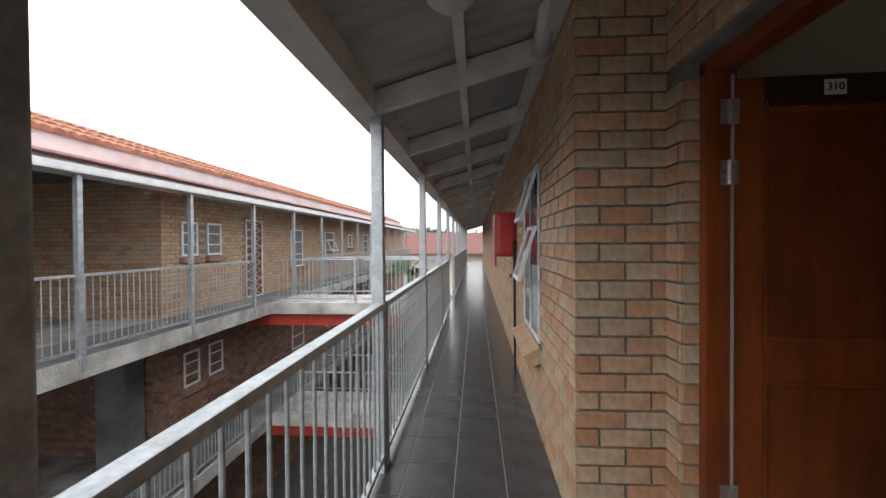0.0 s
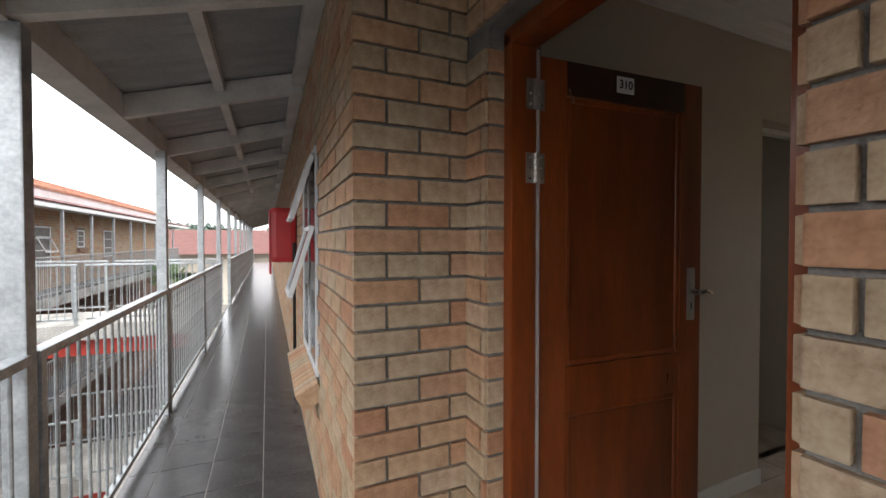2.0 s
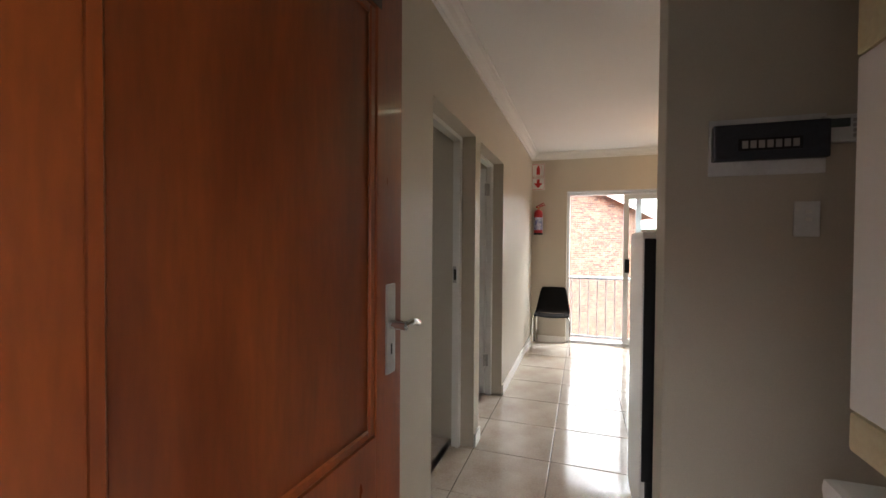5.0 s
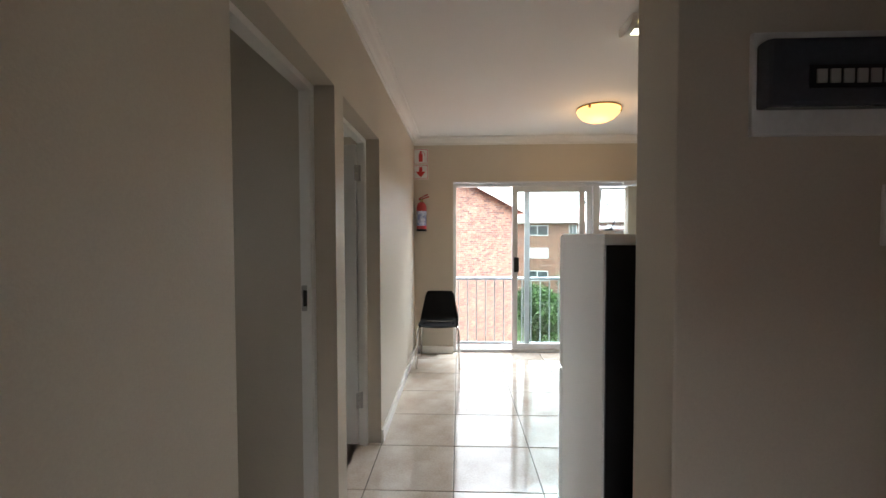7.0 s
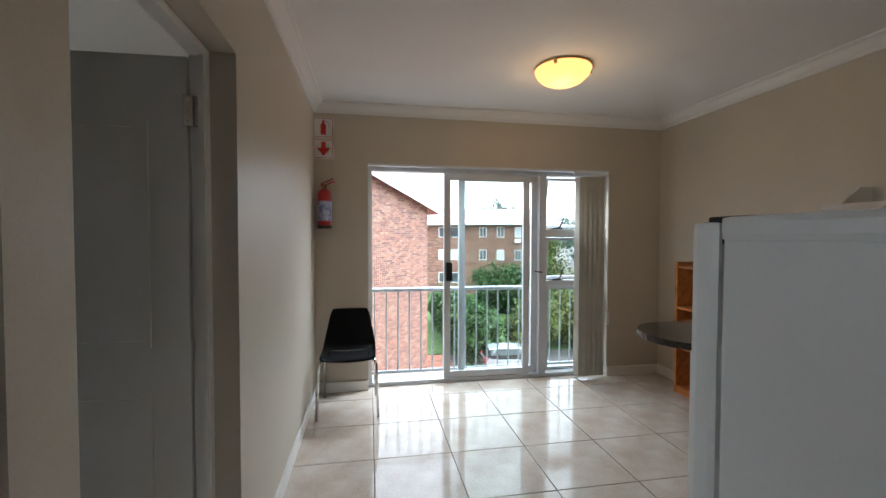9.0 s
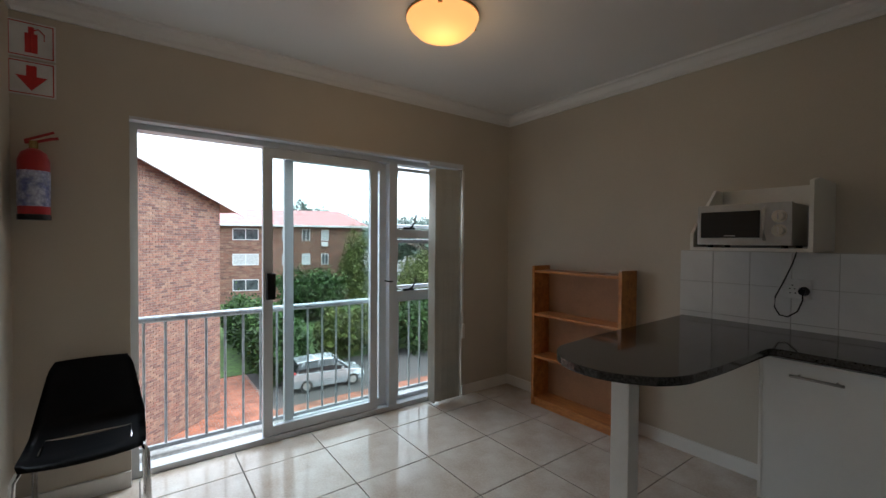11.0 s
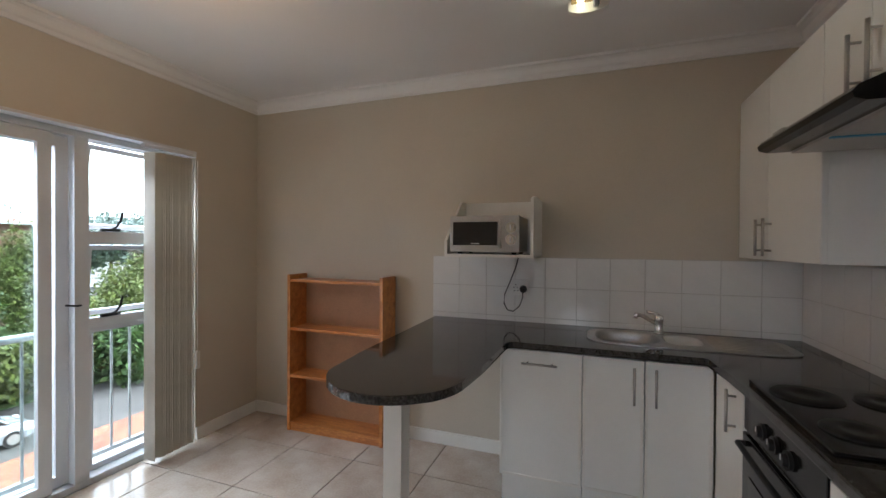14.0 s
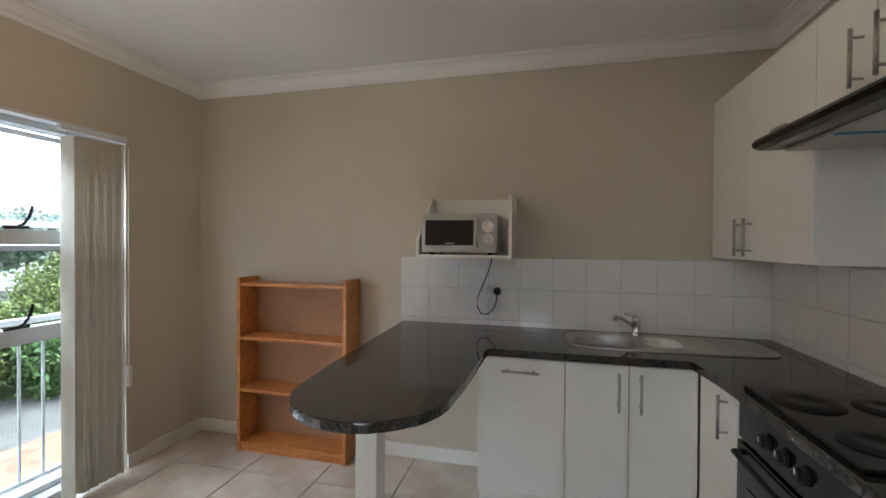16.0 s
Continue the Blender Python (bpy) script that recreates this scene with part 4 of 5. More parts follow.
part("display", box(B(), -0.0315, -0.029, 0.0, 0.05, 0.045, 0.072), mat("grey display", (0.12, 0.14, 0.13), 0.2), mt)
for i in range(3):
    for j in range(4):
        part("key", box(B(), -0.033, -0.03, -0.05 + i * 0.016, -0.039 + i * 0.016, 0.012 + j * 0.016, 0.022 + j * 0.016), M_GREYP, mt)
sw = thing("light_switch", "white light switch plate", "switch", at(XP, 1.534, 1.33))
part("plate", box(B(), -0.008, 0, -0.035, 0.035, 0, 0.115, 0.004), M_SIGNW, sw)
for z in (0.05, 0.075):
    part("rocker", box(B(), -0.012, -0.008, -0.012, 0.006, z, z + 0.012, 0.001), M_WHITE, sw)
wc = thing("wall_cabinet", "white wall cupboard with cream edges in the entrance", "cabinet", at(0, 0, 0))
part("carcass", box(B(), 1.34, 2.03, 1.28, 1.75, 1.015, 2.2), M_CAB, wc)
part("door", box(B(), 1.34, 2.032, 1.75, 1.772, 1.018, 1.63, 0.003), M_CAB, wc)
part("top_rail", box(B(), 1.34, 2.033, 1.75, 1.773, 1.634, 2.2, 0.003), M_LCREAM, wc, "cream edge board")
part("bottom_rail", box(B(), 1.34, 2.033, 1.28, 1.773, 0.945, 1.014, 0.01), M_LCREAM, wc, "cream edge board")
wm = thing("washing_machine", "white washing machine in the entrance corner", "washing machine", at(1.78, 1.51, 0))
part("body", box(B(), -0.28, 0.28, -0.3, 0.27, 0.02, 0.83, 0.015), M_CAB, wm)
part("lid", box(B(), -0.29, 0.29, -0.31, 0.285, 0.83, 0.875, 0.018), M_CAB, wm)
for x in (-0.24, 0.24):
    for y in (-0.26, 0.22):
        part("foot", cyl(B(), (x, y, 0), (x, y, 0.03), 0.02, seg=10), M_BLACK, wm)

# ---- ceiling lamps ----
cl = thing("ceiling_lamp", "round frosted glass ceiling lamp, lit warm", "ceiling lamp", at(5.65, 1.15, TOP_IN))
part("mount", lathe(B(), [(0, 0), (0.183, 0), (0.183, -0.012), (0, -0.013)]), M_BRASS, cl)
part("shade", lathe(B(), [(0.178, -0.012), (0.183, -0.02), (0.168, -0.056), (0.13, -0.092), (0.075, -0.115), (0.0, -0.122)]), M_LAMP, cl, "glowing frosted glass bowl", True)
for a in (20, 140, 260):
    part("clip", box(B(), 0.176, 0.19, -0.01, 0.01, -0.035, -0.004, m=Matrix.Rotation(radians(a), 4, "Z")), M_BRASS, cl)
lp = new("lamp_light", bpy.data.lights.new("lamp_light", "POINT"))
lp.data.energy, lp.data.color, lp.data.shadow_soft_size = 1.6, (1, 0.62, 0.3), 0.12
lp.location = (5.65, 1.15, TOP_IN - 0.24)
fl = thing("fluorescent_fitting", "twin-tube fluorescent ceiling light with brass-edged end caps, lit", "ceiling lamp", at(4.178, 0.87, TOP_IN))
part("tray", box(B(), -0.075, 0.075, -0.61, 0.61, -0.014, 0, 0.004), M_BRASS, fl, "reflective brass tray")
for s in (-1, 1):
    part("tube", cyl(B(), (s * 0.032, -0.59, -0.036), (s * 0.032, 0.59, -0.036), 0.014, seg=14), M_TUBE if s > 0 else M_CURT, fl, "glowing tube" if s > 0 else "unlit white tube", True)
    outline = [(-0.088, 0.0), (-0.088, -0.03)] + [(0.088 * math.cos(radians(200 + 20 * k)), -0.03 + 0.03 * math.sin(radians(200 + 20 * k))) for k in range(8)] + [(0.088, -0.03), (0.088, 0.0)]
    bm = B()
    faces = [[bm.verts.new((x, s * y, z)) for x, z in outline] for y in (0.60, 0.63)]
    for k in range(len(outline)):
        n = (k + 1) % len(outline)
        bm.faces.new((faces[0][k], faces[0][n], faces[1][n], faces[1][k]))
    bm.faces.new(faces[0])
    bm.faces.new(faces[1][::-1])
    part("end_cap", bm, M_WHITE, fl, "white curved end cap")

# ---- floor tiles of the flat ----
TP = 0.473
GX, GY = 5.535, 1.917
def tile_mesh(w, d, h, bev=0.003):
    return mesh_of(box(B(), 0, w, 0, d, -h, 0, bev), "tile", M_CREAM)
tm = {}
x = GX - 9 * TP
while x < XE + 0.1:
    y = GY - 6 * TP
    while y < 2.95:
        x0, x1, y0, y1 = max(x, 1.325) + 0.003, min(x + TP, XE + 0.06) - 0.003, max(y, YS) + 0.003, min(y + TP, YN + 0.19) - 0.003
        if x1 - x0 > 0.03 and y1 - y0 > 0.03:
            key = (round(x1 - x0, 3), round(y1 - y0, 3))
            if key not in tm:
                tm[key] = tile_mesh(*key, 0.006)
            ob = new("tile", tm[key])
            ob.parent = floor
            ob.location = (x0, y0, 0)
        y += TP
    x += TP
# splashback tiles
tz = [(CT, 0.893), (0.896, 1.079), (1.082, 1.265)]
tw = {}
def wall_tile(parent, axis, u0, u1, z0, z1):
    key = (axis, round(u1 - u0, 3), round(z1 - z0, 3))
    if key not in tw:
        bm = box(B(), 0, u1 - u0, 0, 0.006, 0, z1 - z0, 0.0015) if axis == "y" else box(B(), 0, 0.006, 0, u1 - u0, 0, z1 - z0, 0.0015)
        tw[key] = mesh_of(bm, "tile", M_TILEW)
    ob = new("tile", tw[key])
    ob.parent = parent
    ob.location = (u0, YS + 0.002, z0) if axis == "y" else (XW + 0.002, u0, z0)
TWS = 0.1855
for z0, z1 in tz:
    x = 5.165
    while x > XW + 0.03:
        x0 = max(x - TWS + 0.003, XW + 0.008)
        wall_tile(sp1, "y", x0, x, z0, z1)
        x -= TWS
    y = YS + 0.01
    while y < 1.2:
        wall_tile(sp2, "x", y, min(y + TWS - 0.003, 1.30), z0, z1)
        y += TWS

# ---- the open walkway ----
F = FLOOR_OUT
CRS, BL, BHT = 0.085, 0.232, 0.074
walkway = setting("walkway_floor", box(B(), -0.36, 1.12, -3, 28, F - 0.18, F - 0.006), M_CONC, "concrete walkway slab with dark tiles", WAY)
setting("wall_front", box(B(), 0.70, 1.32, 2.91, 28, -5.7, 2.75), M_MORTAR, "long buff face brick wall along the walkway", WAY)
setting("wall_door", box(box(box(B(), 1.11, 1.32, 2.735, 3.0, F, 2.75), 1.11, 1.32, 0.3, 1.86, F, 2.75), 1.11, 1.32, 1.86, 2.735, 2.02, 2.75), M_MORTAR, "brick wall around the entrance door")
setting("wall_return", box(B(), 0.7, 1.32, -3, 0.6, F, 2.75), M_MORTAR, "brick wall behind the walker")
setting("wall_lower", box(B(), 0.70, 1.32, -3, 28, -5.7, F - 0.2), M_MORTAR, "lower wall below the walkway", WAY)
NEAR, REST = [], []   # bricks as (matrix, length)


def brick_face(m, length, z0, z1, shift=0.0, near=True, skip=None):
    """Stretcher courses over a face: u runs along the local x, bricks stand proud along the local -y."""
    n = int((z1 - z0) / CRS)
    for c in range(n):
        u = -((c % 2) * BL / 2 + shift) % BL - BL
        while u < length:
            a, b = max(u, 0), min(u + BL - 0.011, length)
            z = z0 + c * CRS
            if b - a > 0.016 and not (skip and skip((a + b) / 2, z)):
                (NEAR if near else REST).append((m @ Matrix.Translation((a, 0, z)), round(b - a, 3)))
            u += BL


def split_brick(parent, items, material, name="brick"):
    cache = {}
    for m, ln in items:
        if ln not in cache:
            cache[ln] = mesh_of(box(B(), 0, ln, -0.011, 0.02, 0, BHT, 0.0035), "brick", material)
        ob = new(name, cache[ln])
        ob.parent = parent
        j = random.uniform(-0.0015, 0.0015)
        ob.matrix_local = m @ Matrix.Translation((0, j, 0)) @ Matrix.Rotation(random.uniform(-0.006, 0.006), 4, "Y")


def joined_bricks(name, parent, items, material, label, proud=0.010):
    """Far bricks in one mesh, each a proud block."""
    vs, fs = [], []
    for m, ln in items:
        k = len(vs)
        for x, y, z in ((0, 0.005, 0), (ln, 0.005, 0), (ln, 0.005, BHT), (0, 0.005, BHT), (0.003, -proud, 0.003), (ln - 0.003, -proud, 0.003), (ln - 0.003, -proud, BHT - 0.003), (0.003, -proud, BHT - 0.003)):
            vs.append(m @ Vector((x, y, z)))
        fs += [(k + 4, k + 5, k + 6, k + 7), (k, k + 1, k + 5, k + 4), (k + 1, k + 2, k + 6, k + 5), (k + 2, k + 3, k + 7, k + 6), (k + 3, k, k + 4, k + 7)]
    me = bpy.data.meshes.new(name)
    me.from_pydata(vs, [], fs)
    me.materials.append(material)
    ob = new(name, me)
    ob.parent = parent
    return tagged(ob, label, kind="stuff")


# pier face beside the door, door reveal, wall beyond the door
pier = setting("wall_pier", box(B(), 0.705, 1.15, 2.885, 3.2, F, 2.75), M_MORTAR, "buff face brick pier beside the entrance door")
PZ = F + 0.008
brick_face(Matrix.Translation((0.69, 2.88, 0)), 0.412, PZ, 2.6, 0.0)
split_brick(pier, NEAR, M_BRICK)
NEAR.clear()
dw = bpy.data.objects["wall_door"]
faceW = lambda x, y1: Matrix.Translation((x, y1, 0)) @ Matrix.Rotation(radians(-90), 4, "Z")
brick_face(faceW(1.105, 2.87), 0.135, PZ, 2.02, 0.12)                                                       # beside the reveal
brick_face(Matrix.Translation((1.105, 2.74, 0)), 0.07, PZ, 2.02)                                             # north reveal
brick_face(faceW(1.105, 1.86), 0.95, PZ, 2.6, 0.05)                                                          # beyond the door
brick_face(faceW(1.105, 2.87), 1.01, PZ + 25 * CRS, 2.6, 0.1)                                                # over the door
split_brick(dw, NEAR, M_BRICK)
NEAR.clear()
for c in range(25):                                                                                           # south reveal
    REST.append((Matrix.Translation((1.165, 1.865, PZ + c * CRS)) @ Matrix.Rotation(radians(180), 4, "Z"), 0.06))
joined_bricks("reveal_bricks", dw, REST, M_BRICK_I, "buff bricks of the door reveal")
REST.clear()
# front wall: 300 nearest bricks singly, the rest joined, with the window left out
WY0, WY1, WZ0, WZ1 = 3.95, 4.85, 0.55, 1.85
inwin = lambda u, z: WY0 - 0.02 < 28 - u < WY1 + 0.02 and WZ0 - 0.14 < z < WZ1
fw = bpy.data.objects["wall_front"]
brick_face(faceW(0.70, 28.0), 25.12, PZ, 2.6, 0.06, True, inwin)
pick = sorted(NEAR, key=lambda it: it[0].translation.y)
split_brick(fw, pick[:300], M_BRICK)
joined_bricks("far_bricks", fw, pick[300:], M_BRICK_I, "buff face bricks further along the wall")
NEAR.clear()

# window with open sashes in the front wall, brick sill
w2 = thing("window_2", "white steel window with two open top-hung sashes", "window", WAY, kind="structure")
# flat near-black sheet painted as the unlit space behind the window
part("dark_backing", box(B(), 0.697, 0.699, WY0, WY1, WZ0, WZ1), M_DARK, w2)
part("window_frame", rect_frame(B(), "x", WY0, WY1, WZ0, WZ1, 0.684, 0.699, 0.035), M_WINF, w2)
part("mullion", box(B(), 0.684, 0.699, 4.38, 4.42, WZ0, WZ1), M_WINF, w2)
part("pane", box(B(), 0.69, 0.694, WY0 + 0.03, WY1 - 0.03, WZ0 + 0.03, WZ1 - 0.03), M_WINP, w2)
for z0, z1 in ((1.42, 1.80), (0.98, 1.40)):
    s = part("sash", rect_frame(B(), "x", WY0 + 0.03, 4.38, -(z1 - z0), 0, -0.012, 0.012, 0.028), M_WINF, w2)
    s.matrix_local = pose(0.672, 0, z1, 0, 17, 0)
    part("pane", box(B(), -0.002, 0.002, WY0 + 0.055, 4.355, -(z1 - z0) + 0.026, -0.026), M_WINP, s)
ws = thing("window_sill", "sloping brick-on-edge window sill", "sill", WAY)
for i in range(12):
    b = part("brick", box(B(), -0.085, 0.05, 0, 0.07, -0.05, 0.05, 0.004), M_BRICK, ws)
    b.matrix_local = pose(0.665, WY0 - 0.06 + i * 0.08, 0.47, 0, -28, 0)

hr = thing("hose_reel", "red vinyl cover over a wall-mounted hose reel", "hose reel", WAY)
bm = box(B(), 0.46, 0.685, 5.55, 6.05, 1.12, 1.62, 0.05)
part("cover", bm, M_REDP, hr, smooth=False)
part("flap", box(B(), 0.45, 0.47, 5.56, 6.04, 1.02, 1.60, 0.008), M_REDP, hr)
part("pipe", cyl(B(), (0.655, 5.45, F), (0.655, 5.45, 1.3), 0.014, seg=10), M_BLACK, hr)
part("valve", cyl(B(), (0.655, 5.45, 0.92), (0.60, 5.45, 0.92), 0.02, seg=10), M_BRASS, hr)

# ---- roof over the walkway ----
rz = lambda x: 2.11 + (x + 0.38) * 0.285
def slope_box(bm, x0, x1, y0, y1, d0, d1):
    vs = [bm.verts.new((x, y, rz(x) + d)) for x in (x0, x1) for y in (y0, y1) for d in (d0, d1)]
    for q in ((0, 1, 3, 2), (4, 6, 7, 5), (0, 4, 5, 1), (2, 3, 7, 6), (0, 2, 6, 4), (1, 5, 7, 3)):
        bm.faces.new([vs[i] for i in q])
    return bm
# corrugated sheet
vs, fs = [], []
NY = 620
for i in range(NY + 1):
    y = -3 + 31 * i / NY
    d = 0.075 + 0.009 * math.sin(y * 2 * math.pi / 0.15)
    for x in (-0.55, 1.2):
        vs.append((x, y, rz(x) + d))
for i in range(NY):
    fs.append((2 * i, 2 * i + 1, 2 * i + 3, 2 * i + 2))
me = bpy.data.meshes.new("roof_sheet")
me.from_pydata(vs, [], fs)
me.materials.append(M_SHEET)
rs = new("walkway_roof", me)
rs.matrix_world = WAY
tagged(rs, "grey corrugated sheet roof over the walkway", kind="structure")
sol = rs.modifiers.new("thick", "SOLIDIFY")
sol.thickness = 0.008
rf = thing("roof_frame", "white painted timber rafters under the walkway roof", "roof frame", WAY, kind="structure")
part("edge_beam", slope_box(B(), -0.44, -0.34, -3, 28, -0.085, 0.06), M_TRIMW, rf)
part("fascia", slope_box(B(), -0.475, -0.442, -3, 28, -0.06, 0.07), M_TRIMW, rf)
part("wall_plate", slope_box(B(), 0.60, 0.685, -3, 28, -0.02, 0.062), M_TRIMW, rf)
part("purlin", slope_box(B(), 0.14, 0.19, -3, 28, 0.0, 0.064), M_TRIMW, rf)
for i in range(26):
    y = -2.66 + i * 1.2
    part("rafter", slope_box(B(), -0.34, 0.66, y, y + 0.055, -0.075, 0.06), M_TRIMW, rf)
wl_ = thing("bulkhead_lamp", "round frosted glass lamp under the walkway roof", "lamp", WAY @ at(0.15, 2.47, 2.22))
part("ring", lathe(B(), [(0, 0.06), (0.11, 0.06), (0.115, 0.03), (0.10, 0.02)]), M_GALV, wl_, smooth=True)
part("globe", lathe(B(), [(0.10, 0.03), (0.105, 0.0), (0.085, -0.05), (0.045, -0.08), (0, -0.088)]), M_CURT, wl_, "pale frosted glass", True)
for nm, yy, zz in (("drain_pipe", 3.08, 2.47),):
    dp = solid("drain_pipe", cyl(B(), (0.61, 2.9, 2.50), (0.61, 3.35, 2.36), 0.05, seg=16), M_TRIMW, "white plastic pipe end at the eaves", "pipe", m=WAY, smooth=True)

# ---- railings ----
RXL = -0.325


def rail_bay(label, length, h=1.02, step=0.105):
    th = thing("railing", label, "railing", group="walkway railings")
    part("top_rail", box(B(), -0.028, 0.028, 0.03, length - 0.03, h - 0.035, h, 0.006), M_GALV, th)
    part("bottom_rail", box(B(), -0.014, 0.014, 0.03, length - 0.03, 0.075, 0.105), M_GALV, th)
    n = int(length / step)
    me = mesh_of(cyl(B(), (0, 0, 0.10), (0, 0, h - 0.03), 0.0075, seg=8), "baluster", M_GALV)
    for i in range(1, n):
        ob = new("baluster", me)
        ob.parent = th
        ob.location = (0, i * length / n, 0)
    part("end_post", box(B(), -0.02, 0.02, 0.05, 0.09, 0, h - 0.03), M_GALV, th)
    return th


def tall_post(h):
    th = thing("post", "square galvanised steel roof post", "post", group="walkway posts")
    part("shaft", box(B(), -0.035, 0.035, -0.035, 0.035, -0.16, h, 0.006), M_GALV, th)
    part("foot_plate", box(B(), -0.05, 0.05, -0.05, 0.05, -0.015, 0.0), M_GALV, th)
    return th


PITCH = 2.12
bay, post = rail_bay("galvanised railing along the walkway edge", PITCH), tall_post(2.04 - F)
bay.matrix_world = WAY @ at(RXL, 1.27, F)
post.matrix_world = WAY @ at(RXL - 0.02, 1.37, F)
for i in list(range(-2, 0)) + list(range(1, 13)):
    if i not in (4,):
        copy_thing(bay, WAY @ at(RXL, 1.27 + i * PITCH, F))
    copy_thing(post, WAY @ at(RXL - 0.02, 1.27 + i * PITCH, F))

# ---- dark walkway tiles ----
tp_x, tp_y = 0.293, 0.345
tcache = {}
single = 0
vs, fs = [], []
for j in range(-8, 80):
    y0 = 3.486 + j * tp_y
    for i in range(-4, 3):
        x0, x1 = 0.403 + i * tp_x, 0.403 + (i + 1) * tp_x
        x0, x1 = max(x0, -0.34) + 0.003, min(x1, 0.69 if y0 > 2.6 else 1.10) - 0.003
        y1 = y0 + tp_y - 0.005
        if x1 - x0 < 0.03:
            continue
        if 1.0 < y0 < 11 and single < 300:
            key = round(x1 - x0, 3)
            if key not in tcache:
                tcache[key] = mesh_of(box(B(), 0, key, 0, tp_y - 0.005, -0.006, 0, 0.002), "tile", M_SLATE)
            ob = new("tile", tcache[key])
            ob.parent = walkway
            ob.location = (x0, y0, F)
            single += 1
        else:
            k = len(vs)
            vs += [(x0, y0, F), (x1, y0, F), (x1, y1, F), (x0, y1, F)]
            fs.append((k, k + 1, k + 2, k + 3))
me = bpy.data.meshes.new("far_tiles")
me.from_pydata(vs, [], fs)
me.materials.append(M_SLATE)
ft = new("far_tiles", me)
ft.parent = walkway
tagged(ft, "dark grey tiles further along the walkway", kind="stuff")
# pale grout bed under the tiles
g = setting("grout_bed", box(B(), -0.345, 1.10, 0.65, 28, F - 0.0055, F - 0.003), M_GROUTD, "pale grout between the walkway tiles", WAY)

# ---- the block across the courtyard ----
OX, OW = -4.55, -5.55        # edge of its gallery, and its wall
Z2 = -2.72
og = thing("opposite_gallery", "concrete galleries of the block across the courtyard", "gallery", WAY, kind="structure")
for z in (F, Z2):
    part("slab", box(B(), OW - 3, OX, -3, 34, z - 0.26, z), M_CONC, og, "stained concrete gallery edge")
    part("bridge_slab", box(B(), OX, -0.37, 10.3, 11.9, z - 0.26, z - 0.004), M_CONC, og)
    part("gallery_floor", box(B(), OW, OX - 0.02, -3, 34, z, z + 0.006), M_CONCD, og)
    part("red_beam", box(B(), OX - 0.6, -0.37, 10.45, 10.6, z - 0.55, z - 0.262), M_REDS, og, "red painted steel beam")
ow = setting("opposite_wall", box(box(B(), OW - 3, OW - 0.012, 8.2, 34, F, 2.6), OW - 4, OW - 3, -3, 8.2, F, 2.6), M_MORTAR, "buff brick wall across the courtyard", WAY)
ol = setting("opposite_wall_lower", box(box(B(), OW - 3, OW - 0.012, 8.2, 34, -5.7, F - 0.26), OW - 4, OW - 3, -3, 8.2, -5.7, F - 0.26), M_MORTAR, "red brick lower storeys across the courtyard", WAY)
OPW = [(8.72, 9.2, 1.05, 1.75), (9.5, 10.0, 1.05, 1.75), (13.6, 14.5, 0.55, 1.75), (16.6, 17.6, 0.7, 1.75), (19.5, 20.1, 1.1, 1.7), (22.0, 23.0, 0.7, 1.75)]
eastface = lambda x, y0: Matrix.Translation((x, y0, 0)) @ Matrix.Rotation(radians(90), 4, "Z")
hit2 = lambda u, z: any(a - 0.05 < 8.2 + u < b + 0.05 and c - 0.1 < z < d for a, b, c, d in OPW) or (10.95 < 8.2 + u < 11.85 and z < 1.95)
brick_face(eastface(OW - 0.012, 8.2), 25.8, F, 2.5, 0, False, hit2)
brick_face(Matrix.Translation((OW - 3.0, 8.2, 0)), 3.0, F, 2.5, 0, False)
joined_bricks("wall_bricks", ow, REST, M_BRICK_I, "buff face bricks")
REST.clear()
brick_face(eastface(OW - 0.012, 8.2), 25.8, -5.6, F - 0.3, 0, False)
brick_face(Matrix.Translation((OW - 3.0, 8.2, 0)), 3.0, -5.6, F - 0.3, 0, False)
joined_bricks("wall_bricks", ol, REST, M_RED_I, "dark red bricks")
REST.clear()


def opp_window(y0, y1, z0, z1, openw=False):
    th = thing("window", "white framed window with a brick sill across the courtyard", "window", WAY, "opposite windows", "structure")
    x = OW
    part("pane", box(B(), x - 0.03, x - 0.02, y0, y1, z0, z1), M_WINP, th)
    part("frame", rect_frame(B(), "x", y0, y1, z0, z1, x - 0.02, x + 0.015, 0.045), M_WINF, th)
    for k in range(1, 3):
        zz = z0 + (z1 - z0) * k / 3
        part("bar", box(B(), x - 0.018, x + 0.01, y0 + 0.04, y1 - 0.04, zz - 0.012, zz + 0.012), M_WINF, th)
    part("sill", box(B(), x - 0.02, x + 0.10, y0 - 0.06, y1 + 0.06, z0 - 0.13, z0 - 0.03, 0.01), M_RED_I, th, "brick sill")
    if openw:
        s = part("sash", rect_frame(B(), "x", y0 + 0.1, y1 - 0.1, -0.5, 0, -0.01, 0.01, 0.04), M_WINF, th)
        s.matrix_local = pose(x + 0.02, 0, z1 - 0.3, 0, -25, 0)


for k, w in enumerate(OPW):
    opp_window(*w, openw=k == 3)
    opp_window(w[0], w[1], w[2] + Z2 - F, w[3] + Z2 - F)
gt = thing("security_gate", "white trellis security gate over a dark door", "gate", WAY @ at(OW, 11.0, F))
part("door", box(B(), -0.03, -0.01, 0, 0.82, 0, 2.0), M_MAHOGD, gt)
for i in range(9):
    for s in (-1, 1):
        part("lattice_bar", tube(B(), [(0.02, 0.02 + k * 0.0975 if s > 0 else 0.80 - k * 0.0975, 0.02 + i * 0.21 + k * 0.035) for k in range(9)], 0.008, 4), M_WINF, gt)
